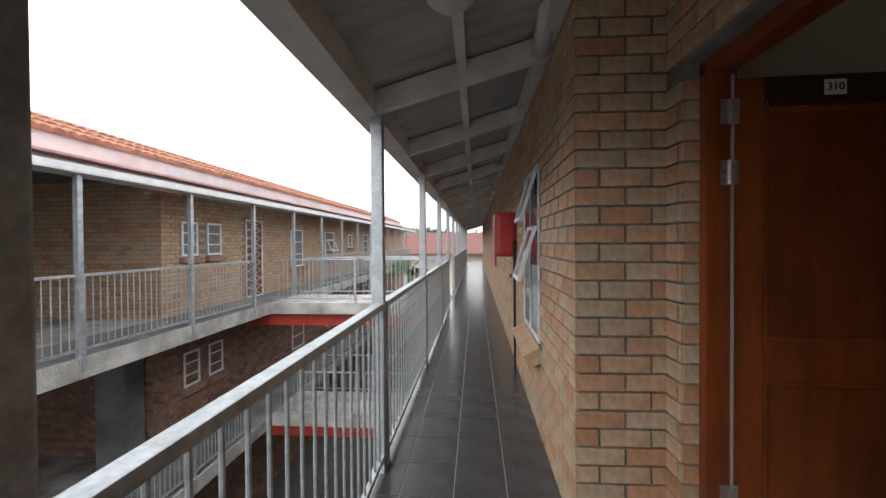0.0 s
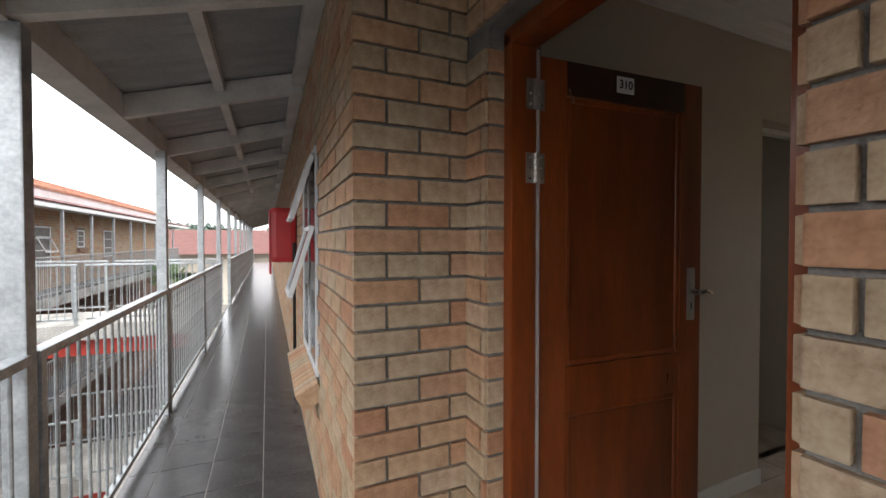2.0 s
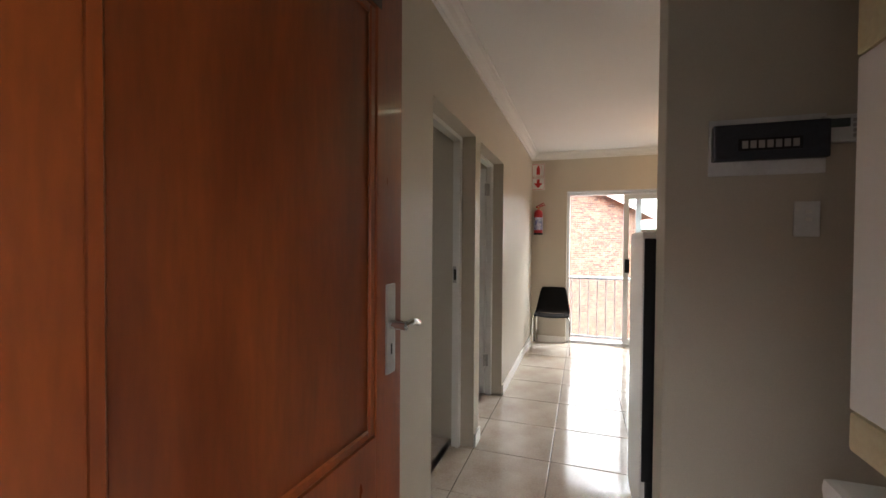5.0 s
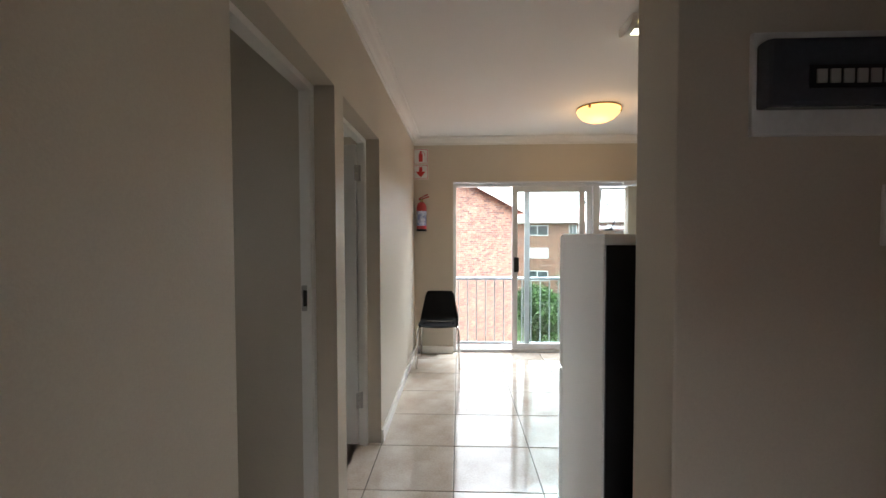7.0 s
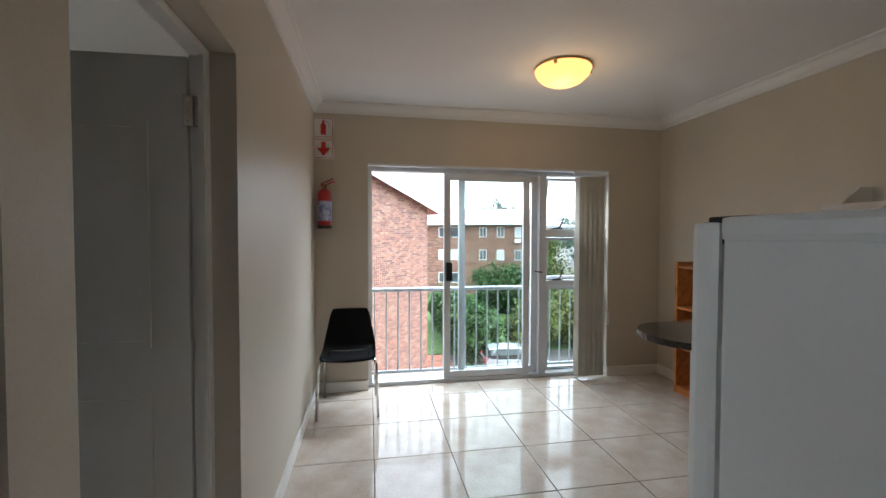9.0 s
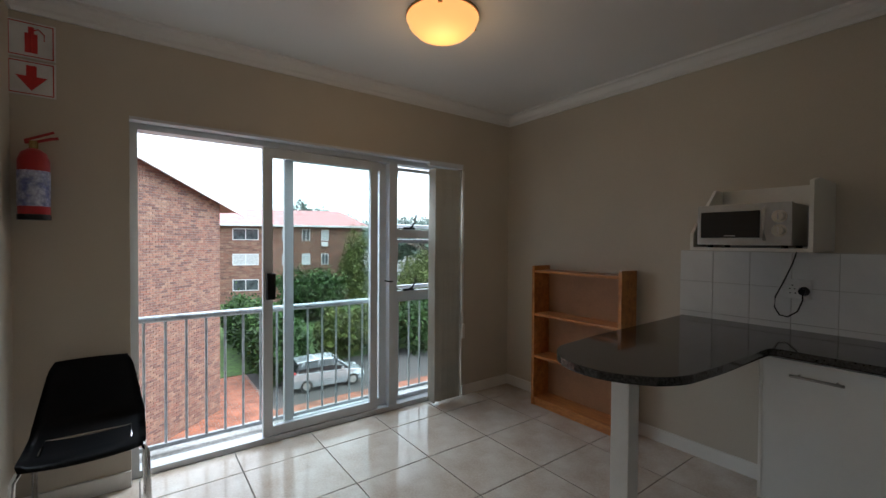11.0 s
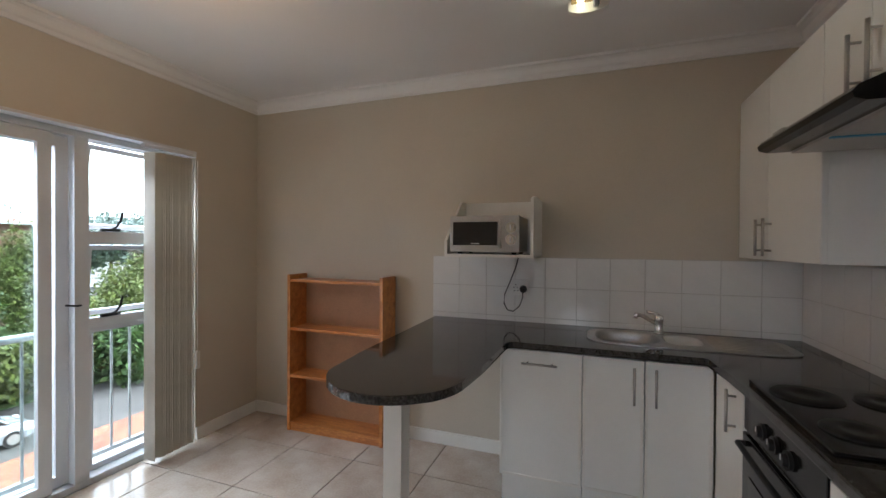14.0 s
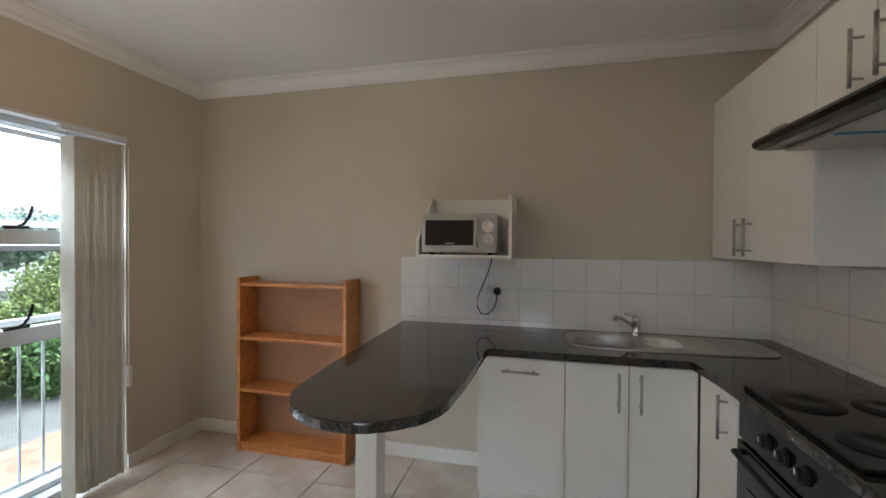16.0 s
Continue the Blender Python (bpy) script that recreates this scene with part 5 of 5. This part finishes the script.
part("gate_frame", rect_frame(B(), "x", 0, 0.82, 0, 2.0, 0.0, 0.03, 0.035), M_WINF, gt)
obay = rail_bay("galvanised railing on the opposite gallery", 2.0)
obay.matrix_world = WAY @ at(OX - 0.05, 1.62, F)
opost = tall_post(2.15 - F)
opost.matrix_world = WAY @ at(OX - 0.02, 1.62, F)
for i in range(-1, 15):
    if i and i not in (4, 5):
        copy_thing(obay, WAY @ at(OX - 0.05, 1.62 + i * 2.0, F))
    if i:
        copy_thing(opost, WAY @ at(OX - 0.02, 1.62 + i * 2.0, F))
    if i not in (4, 5):
        copy_thing(obay, WAY @ at(OX - 0.05, 1.62 + i * 2.0, Z2))
for z in (F, Z2):
    for yy in (10.35, 11.85):
        for k in range(2):
            copy_thing(obay, WAY @ at(-0.42 - k * 2.05, yy, z, 90))
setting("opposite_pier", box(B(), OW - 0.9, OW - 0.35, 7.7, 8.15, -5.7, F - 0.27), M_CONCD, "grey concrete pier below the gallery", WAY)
# gutter, gallery roof, tiled roof
gu = thing("gutter", "white gutter and fascia along the opposite roof", "gutter", WAY, kind="structure")
part("trough", box(B(), OX - 0.02, OX + 0.12, -3, 34, 2.14, 2.25, 0.03), M_GALVL, gu)
part("soffit", box(B(), OW, OX, -3, 34, 2.27, 2.3), M_GALVL, gu)
part("gallery_roof", box(B(), OW - 0.2, OX + 0.16, -3, 34, 2.305, 2.335), M_PINK, gu, "faded pink roof sheet")
part("fascia", box(B(), OW - 0.3, OW - 0.24, -3, 34, 2.33, 2.93), M_FASC, gu, "pale pinkish fascia board")
rt = setting("opposite_roof", slab(B(), [(OW - 4.5, -3), (OW - 0.25, -3), (OW - 0.25, 34), (OW - 4.5, 34)], 2.5, 2.52), M_CONCD, "roof deck", WAY)
vs, fs = [], []
for j in range(3):
    for i in range(185):
        y0, x0 = -3 + i * 0.2, OW - 0.18 - j * 0.33
        z0, z1 = 2.90 + j * 0.155, 2.90 + (j + 1) * 0.155 + 0.02
        k = len(vs)
        for q in range(5):
            b = 0.035 * math.sin(math.pi * q / 4)
            vs += [(x0, y0 + 0.05 * q, z0 + b + 0.045), (x0 - 0.35, y0 + 0.05 * q, z1 + b)]
        vs += [(x0, y0, z0 - 0.01), (x0, y0 + 0.2, z0 - 0.01)]
        for q in range(4):
            fs.append((k + 2 * q, k + 2 * q + 2, k + 2 * q + 3, k + 2 * q + 1))
        fs.append((k + 10, k + 11, k + 8, k + 6, k + 4, k + 2, k))
me = bpy.data.meshes.new("roof_tiles")
me.from_pydata(vs, [], fs)
me.materials.append(M_ROOFT)
ob = new("roof_tiles", me)
ob.parent = rt
tagged(ob, "terracotta roof tiles in rows", kind="stuff")

# ---- ground, far end ----
GZ = -5.6
setting("ground", box(B(), -900, 900, -900, 900, GZ - 0.3, GZ), M_EARTH, "dark asphalt and earth ground")
fh = thing("far_house", "low house with a maroon tiled roof at the walkway's far end", "house", kind="structure")
part("wall", box(B(), -6, 9, 44, 50, GZ, 0.3), M_PLASTER, fh)
bm = B()
vv = [bm.verts.new(p) for p in ((-7, 42.5, 0.2), (10, 42.5, 0.2), (10, 47, 2.4), (-7, 47, 2.4), (-7, 51, 0.2), (10, 51, 0.2))]
bm.faces.new(vv[:4])
bm.faces.new((vv[3], vv[2], vv[5], vv[4]))
part("roof", bm, mat("maroon roof tile", (0.17, 0.07, 0.06), 0.8, vary=0.3, scale=3, stretch=(1, 1, 6)), fh)


def foliage(centres, n, size, seed):
    """Leaf blades scattered through lumpy crowns: centres as (x, y, z, rx, ry, rz)."""
    rng = np.random.default_rng(seed)
    vs, fs = [], []
    for cx, cy, cz, rx, ry, rzz in centres:
        lumps = rng.normal(size=(26, 3))
        lumps /= np.linalg.norm(lumps, axis=1)[:, None]
        lumps *= rng.uniform(0.55, 0.95, (26, 1))
        for k in range(n):
            c = lumps[rng.integers(26)] + rng.normal(size=3) * 0.17
            p = np.array((cx + c[0] * rx, cy + c[1] * ry, cz + c[2] * rzz))
            a, b = rng.normal(size=3), rng.normal(size=3)
            a /= np.linalg.norm(a)
            b -= a * (a @ b)
            b /= np.linalg.norm(b)
            s = size * rng.uniform(0.6, 1.3)
            q = len(vs)
            vs += [tuple(p + a * s), tuple(p + b * s * 0.5), tuple(p - a * s), tuple(p - b * s * 0.5)]
            fs.append((q, q + 1, q + 2, q + 3))
    me = bpy.data.meshes.new("crown")
    me.from_pydata(vs, [], fs)
    return me


def plant(name, label, category, base, height, crowns, n, size, material, seed, trunk=0.12):
    th = thing(name, label, category, at(*base))
    bm = cyl(B(), (0, 0, -0.05), (0.05, 0.03, height * 0.55), trunk, trunk * 0.6, seg=10)
    for c in crowns[:5]:
        tube(bm, [(0.04, 0.02, height * 0.45), (c[0] * 0.5, c[1] * 0.5, (height * 0.5 + c[2]) / 2), (c[0], c[1], c[2])], trunk * 0.35, 6)
    part("trunk", bm, M_BARK, th)
    me = foliage(crowns, n, size, seed)
    me.materials.append(material)
    ob = new("crown", me)
    ob.parent = th
    return th


def bush(base, r, h, material, seed, n=2600, size=0.13, label="dense rounded green garden shrub"):
    return plant("shrub", label, "shrub", base, h * 0.6, [(0, 0, h * 0.5, r, r, h * 0.5), (r * 0.4, -r * 0.3, h * 0.42, r * 0.7, r * 0.7, h * 0.42), (-r * 0.4, r * 0.35, h * 0.45, r * 0.7, r * 0.7, h * 0.4)], n, size, material, seed, 0.07)


# palm beyond the courtyard; skyline trees with haze in their leaf colour
pt_ = thing("palm_tree", "green palm tree behind the courtyard", "tree", at(-3.2, 26, GZ))
part("trunk", cyl(B(), (0, 0, 0), (0.1, 0, 5.0), 0.16, 0.12, seg=10), M_BARK, pt_)
for k in range(22):
    a, e = k * 2.4, 0.2 + 0.9 * ((k * 7) % 11) / 11
    pts = [(0.1 + math.cos(a) * 1.7 * t, math.sin(a) * 1.7 * t, 5.0 + 1.5 * e * t * 1.6 - 1.5 * t * t) for t in np.linspace(0, 1, 7)]
    bm = B()
    for p, q in zip(pts, pts[1:]):
        for s in (-1, 1):
            side = Vector((-math.sin(a), math.cos(a), -0.5 * s * s)) * 0.28 * s
            for f in (0.0, 0.33, 0.66):
                o = Vector(p).lerp(Vector(q), f)
                bm.faces.new([bm.verts.new(o), bm.verts.new(o + (Vector(q) - Vector(p)) * 0.3), bm.verts.new(o + side + (Vector(q) - Vector(p)) * 0.5)])
    part("frond", bm, M_LEAF, pt_)
for k, (x, y, h, r) in enumerate(((-14, 150, 11, 9), (2, 160, 10, 10), (16, 150, 9, 8), (-30, 160, 13, 9), (32, 165, 9, 12))):
    plant("tree", "distant skyline tree, haze painted into its leaves", "tree", (x, y, GZ), h, [(0, 0, h * 0.8, r, r * 0.7, h * 0.3), (r * 0.6, 0, h * 0.7, r * 0.7, r * 0.6, h * 0.3)], 900, 0.8, M_LEAFH, 60 + k, 0.3)

# ---- garden side beyond the sliding door ----
pv = setting("pavement", box(box(B(), 7.0, 21.45, -30, 30, GZ, GZ + 0.02), 21.45, 29, -2.1, 30, GZ, GZ + 0.02), M_GROUTD, "red brick paved yard below the flat")
vs, fs = [], []
for i in range(125):
    for j in range(150):
        if i >= 70 and j < 83:
            continue
        x0, y0 = 12.0 + i * 0.135, -22 + j * 0.24 + (i % 2) * 0.12
        k = len(vs)
        vs += [(x0, y0, GZ + 0.03), (x0 + 0.122, y0, GZ + 0.03), (x0 + 0.122, y0 + 0.225, GZ + 0.03), (x0, y0 + 0.225, GZ + 0.03)]
        fs.append((k, k + 1, k + 2, k + 3))
me = bpy.data.meshes.new("paving_bricks")
me.from_pydata(vs, [], fs)
me.materials.append(M_PAVE)
ob = new("paving_bricks", me)
ob.parent = pv
tagged(ob, "red clay paving bricks", kind="stuff")
setting("lawn", box(B(), 27, 60, -40, 8, GZ, GZ + 0.05), M_LAWN, "green garden lawn")

# gable end of the neighbouring block
GA, GB = Vector((22.7, -0.3, 0)), Vector((13.9, 9.2, 0))
gu_ = (GB - GA)
gl_ = gu_.length
GM = Matrix.Translation(GA) @ Matrix.Rotation(math.atan2(gu_.y, gu_.x), 4, "Z")
nb = thing("neighbour_block", "red brick gable end of the neighbouring block", "house", GM, kind="structure")
eave, rise = 2.8, 0.31
bm = B()
prof = [(0, GZ), (gl_, GZ), (gl_, eave + gl_ * rise), (0, eave)]
a = [bm.verts.new((x, 0.0, z)) for x, z in prof]
b = [bm.verts.new((x, -12, z)) for x, z in prof]
bm.faces.new(a)
bm.faces.new(b[::-1])
for i in range(4):
    bm.faces.new((a[i], a[(i + 1) % 4], b[(i + 1) % 4], b[i]))
part("wall", bm, M_MORTAR, nb)
GF = Matrix.Translation((gl_, 0, 0)) @ Matrix.Rotation(math.pi, 4, "Z")
brick_face(GF, gl_, GZ, eave + gl_ * rise, 0, False, lambda u, z: z > eave + (gl_ - u) * rise - 0.1)
joined_bricks("wall_bricks", nb, REST, M_RED_I, "mottled red face bricks")
REST.clear()
bm = B()
for d0, d1, z0, z1 in ((-12.3, 0.35, 0.0, 0.06),):
    vs_ = [bm.verts.new((x, d, eave + x * rise + z)) for x in (-1.1, gl_ + 0.5) for d in (d0, d1) for z in (z0, z1)]
    for q in ((0, 1, 3, 2), (4, 6, 7, 5), (0, 4, 5, 1), (2, 3, 7, 6), (0, 2, 6, 4), (1, 5, 7, 3)):
        bm.faces.new([vs_[i] for i in q])
part("roof", bm, M_ROOFR, nb)
bm = B()
vs_ = [bm.verts.new((x, d, eave + x * rise + z)) for x in (-1.1, gl_ + 0.5) for d in (0.35, 0.40) for z in (-0.22, 0.08)]
for q in ((0, 1, 3, 2), (4, 6, 7, 5), (0, 4, 5, 1), (2, 3, 7, 6), (0, 2, 6, 4), (1, 5, 7, 3)):
    bm.faces.new([vs_[i] for i in q])
part("bargeboard", bm, M_GALVL, nb, "white bargeboard")

# far block with a red roof
FA, FB = Vector((49.0, -19.0, 0)), Vector((55.7, 1.8, 0))
fu_ = FB - FA
FL = fu_.length
FM = Matrix.Translation(FA) @ Matrix.Rotation(math.atan2(fu_.y, fu_.x), 4, "Z")
fb = thing("apartment_block", "three-storey brick apartment block with a red sheet roof", "building", FM, kind="structure")
part("wall", box(B(), 0, FL, -10, 0, GZ, 3.0), mat("weathered red brickwork", (0.25, 0.155, 0.12), 0.9, vary=0.35, scale=9, bump_scale=25, dark=(0.15, 0.095, 0.075), stretch=(4, 4, 12)), fb)
bm = B()
vv = [bm.verts.new(p) for p in ((-0.8, 0.8, 2.95), (FL, 0.8, 2.95), (FL, -5, 5.0), (2.2, -5, 5.0), (-0.8, -10.5, 2.95))]
bm.faces.new(vv[:4])
bm.faces.new((vv[0], vv[3], vv[4]))
part("roof", bm, M_ROOFR, fb)
part("gutter", box(B(), -0.8, FL, 0.78, 0.9, 2.8, 3.0), M_GALVL, fb)
for k, z in enumerate((1.9, -0.83, -3.6)):
    for x0, w in ((5.85, 0.8), (7.95, 0.8), (11.2, 2.5), (15.5, 2.5), (3.85, 0.7)):
        wd_ = part("window", box(B(), x0, x0 + w, 0.005, 0.03, z - 0.55, z + 0.6), M_WINP if (k + int(x0)) % 3 else M_CURT, fb)
        part("frame", rect_frame(B(), "y", x0 - 0.04, x0 + w + 0.04, z - 0.6, z + 0.65, 0.01, 0.06, 0.08), M_WINF, wd_)
        part("bar", box(B(), x0 + w / 2 - 0.04, x0 + w / 2 + 0.04, 0.012, 0.05, z - 0.55, z + 0.6), M_WINF, wd_)
FF = Matrix.Translation((FL, 0, 0)) @ Matrix.Rotation(math.pi, 4, "Z")
for r in range(48):
    for q in range(int(FL / 0.5)):
        REST.append((FF @ Matrix.Translation((q * 0.5 + (r % 2) * 0.25, -0.006, GZ + 0.3 + r * 0.17)) @ Matrix.Diagonal((2.05, 1, 1.95, 1)), 0.236))
joined_bricks("brick_courses", fb, REST, M_RED_I, "weathered brick courses", 0.003)
REST.clear()
part("air_conditioner", box(B(), 3.9, 4.6, 0.0, 0.45, 0.65, 1.15, 0.03), M_SIGNW, fb)

# hedges, shrubs and trees
rr = random.Random(5)
for k in range(9):
    bush((25.3 + 1.3 * k, -3.6 + 0.1 * rr.random(), GZ), 1.25, 3.0, M_LEAF, 100 + k, 2400, 0.13, "dark green clipped hedge beside the drive")
for k, (x, y, r, h, m_) in enumerate(((40.2, -8.8, 1.9, 4.6, M_LEAF), (39.5, -11.1, 1.9, 4.6, M_LEAF), (27.5, -7.6, 1.6, 3.0, M_LEAFY), (28.5, -10.5, 1.9, 3.4, M_LEAFY), (26.5, -12.6, 1.9, 3.6, M_LEAF), (28, -15.5, 2.0, 4.2, M_LEAFY), (27, -18.5, 2.2, 4.0, M_LEAF), (33, -13.5, 2.0, 4.4, M_LEAFY), (32, -18, 2.5, 5.2, M_LEAFY), (30, -23, 2.5, 4.5, M_LEAF), (38, -20, 2.6, 6.4, M_LEAFY), (36, -27, 3, 6.4, M_LEAFY), (46, -17, 2.0, 8, M_LEAFY), (26, -22, 2.0, 3.6, M_LEAF), (24, -27, 2.3, 4.2, M_LEAF))):
    bush((x, y, GZ), r, h, m_, 200 + k, 2600, 0.15)
for k, (x, y, h, r) in enumerate(((76, -22.0, 13.4, 3.4), (60, -32, 10, 5), (70, -44, 11, 7), (58, -52, 10, 7), (90, -34, 12, 8), (100, -60, 13, 10), (80, -75, 12, 10), (120, -20, 12, 10))):
    plant("tree", "tall tree beyond the garden, haze painted into its leaves", "tree", (x, y, GZ), h, [(0, 0, h * 0.75, r, r, h * 0.28), (r * 0.5, r * 0.4, h * 0.6, r * 0.7, r * 0.7, h * 0.25), (-r * 0.5, -r * 0.3, h * 0.65, r * 0.7, r * 0.7, h * 0.25)], 1500, 0.35, M_LEAFH, 300 + k, 0.25)
bt = thing("bare_tree", "bare branching tree in the garden", "tree", at(45, -26, GZ))
bm = cyl(B(), (0, 0, 0), (0, 0, 4.5), 0.25, 0.15, seg=8)
for k in range(12):
    a = k * 2.1
    tube(bm, [(0, 0, 3.2 + k * 0.12), (math.cos(a) * 1.2, math.sin(a) * 1.2, 5 + k * 0.1), (math.cos(a) * 2.6, math.sin(a) * 2.6, 6.0 + 0.2 * (k % 4)), (math.cos(a + 0.3) * 3.6, math.sin(a + 0.3) * 3.6, 6.6 + 0.4 * (k % 3))], 0.06, 5)
part("branches", bm, M_BARK, bt)
wh = thing("white_house", "white rendered house beyond the trees", "house", kind="structure")
part("wall", box(B(), 70, 80, -56, -40, GZ, 1.6), M_SIGNW, wh)
part("roof", box(B(), 69, 81, -57, -39, 1.6, 1.9), M_ROOFR, wh)
# distant hills, their mist put into the pale colour
bm = B()
ring = []
for k in range(97):
    a = 2 * math.pi * k / 96
    h = 14 + 9 * noise.noise(Vector((math.cos(a) * 3, math.sin(a) * 3, 0.3)))
    ring.append((bm.verts.new((600 * math.cos(a), 600 * math.sin(a), GZ - 1)), bm.verts.new((640 * math.cos(a), 640 * math.sin(a), h))))
for u, v in zip(ring, ring[1:]):
    bm.faces.new((u[0], v[0], v[1], u[1]))
setting("backdrop", bm, mat("hills painted pale for mist", (0.42, 0.46, 0.46), 1.0, vary=0.1, scale=0.02), "hills on the horizon, painted pale as if through mist")

# parked car
car = thing("car", "silver hatchback parked on the paved drive", "car", at(23.35, -4.95, GZ, -95) @ Matrix.Diagonal((0.9, 0.9, 0.9, 1)))
def hull(secs, m):
    """Loft of cross sections: (x, half width low, half width high, z low, z high)."""
    bm = B()
    rows = []
    for x, wl0, wh0, z0, z1 in secs:
        rows.append([bm.verts.new((x, y, z)) for y, z in ((-wl0, z0), (-wl0 * 1.03, (z0 + z1) / 2), (-wh0, z1 - 0.04), (-wh0 + 0.08, z1), (wh0 - 0.08, z1), (wh0, z1 - 0.04), (wl0 * 1.03, (z0 + z1) / 2), (wl0, z0))])
    for u, v in zip(rows, rows[1:]):
        for i in range(8):
            bm.faces.new((u[i], u[(i + 1) % 8], v[(i + 1) % 8], v[i]))
    bm.faces.new(rows[0])
    bm.faces.new(rows[-1][::-1])
    return bm
part("body", hull([(-1.9, 0.72, 0.74, 0.35, 0.95), (-1.82, 0.8, 0.8, 0.25, 1.0), (-0.5, 0.84, 0.84, 0.22, 0.95), (0.8, 0.84, 0.84, 0.22, 0.93), (1.6, 0.8, 0.76, 0.25, 0.78), (1.88, 0.68, 0.62, 0.3, 0.66)], I4), M_CARP, car)
part("cabin_glass", hull([(-1.80, 0.74, 0.62, 0.9, 1.0), (-1.55, 0.76, 0.62, 0.9, 1.46), (0.1, 0.77, 0.62, 0.9, 1.50), (0.55, 0.77, 0.62, 0.88, 1.36), (1.15, 0.74, 0.7, 0.86, 0.93)], I4), M_CARG, car, "dark car windows")
part("roof", hull([(-1.62, 0.6, 0.58, 1.44, 1.49), (-0.6, 0.63, 0.61, 1.49, 1.55), (0.25, 0.63, 0.6, 1.45, 1.52)], I4), M_CARP, car)
for sy in (-1, 1):
    for x0, x1 in ((-1.68, -1.28), (-0.62, -0.54), (0.42, 1.08)):
        part("pillar", tube(B(), [(x0, sy * 0.775, 0.93) if x0 < 0 else (x1, sy * 0.75, 0.92), ((x0 + x1) / 2, sy * 0.71, 1.2), (x1 if x0 < 0 else x0 - 0.1, sy * 0.635, 1.48)], 0.035, 6), M_CARP, car)
    part("mirror", box(B(), 0.55, 0.7, sy * 0.83, sy * 0.98, 0.95, 1.07, 0.03), M_CARP, car)
    part("tail_light", box(B(), -1.9, -1.7, sy * 0.6, sy * 0.8, 0.78, 1.05, 0.03), M_PRINT, car, "red tail light")
    part("headlight", box(B(), 1.55, 1.84, sy * 0.5, sy * 0.73, 0.6, 0.74, 0.03), M_CURT, car, "clear headlight")
    for x in (-1.2, 1.2):
        w = part("wheel", cyl(B(), (x, sy * 0.66, 0.30), (x, sy * 0.86, 0.30), 0.30, seg=24), M_TYRE, car, "black tyre")
        part("rim", cyl(B(), (x, sy * 0.855, 0.30), (x, sy * 0.87, 0.30), 0.19, seg=16), M_GREYP, w)
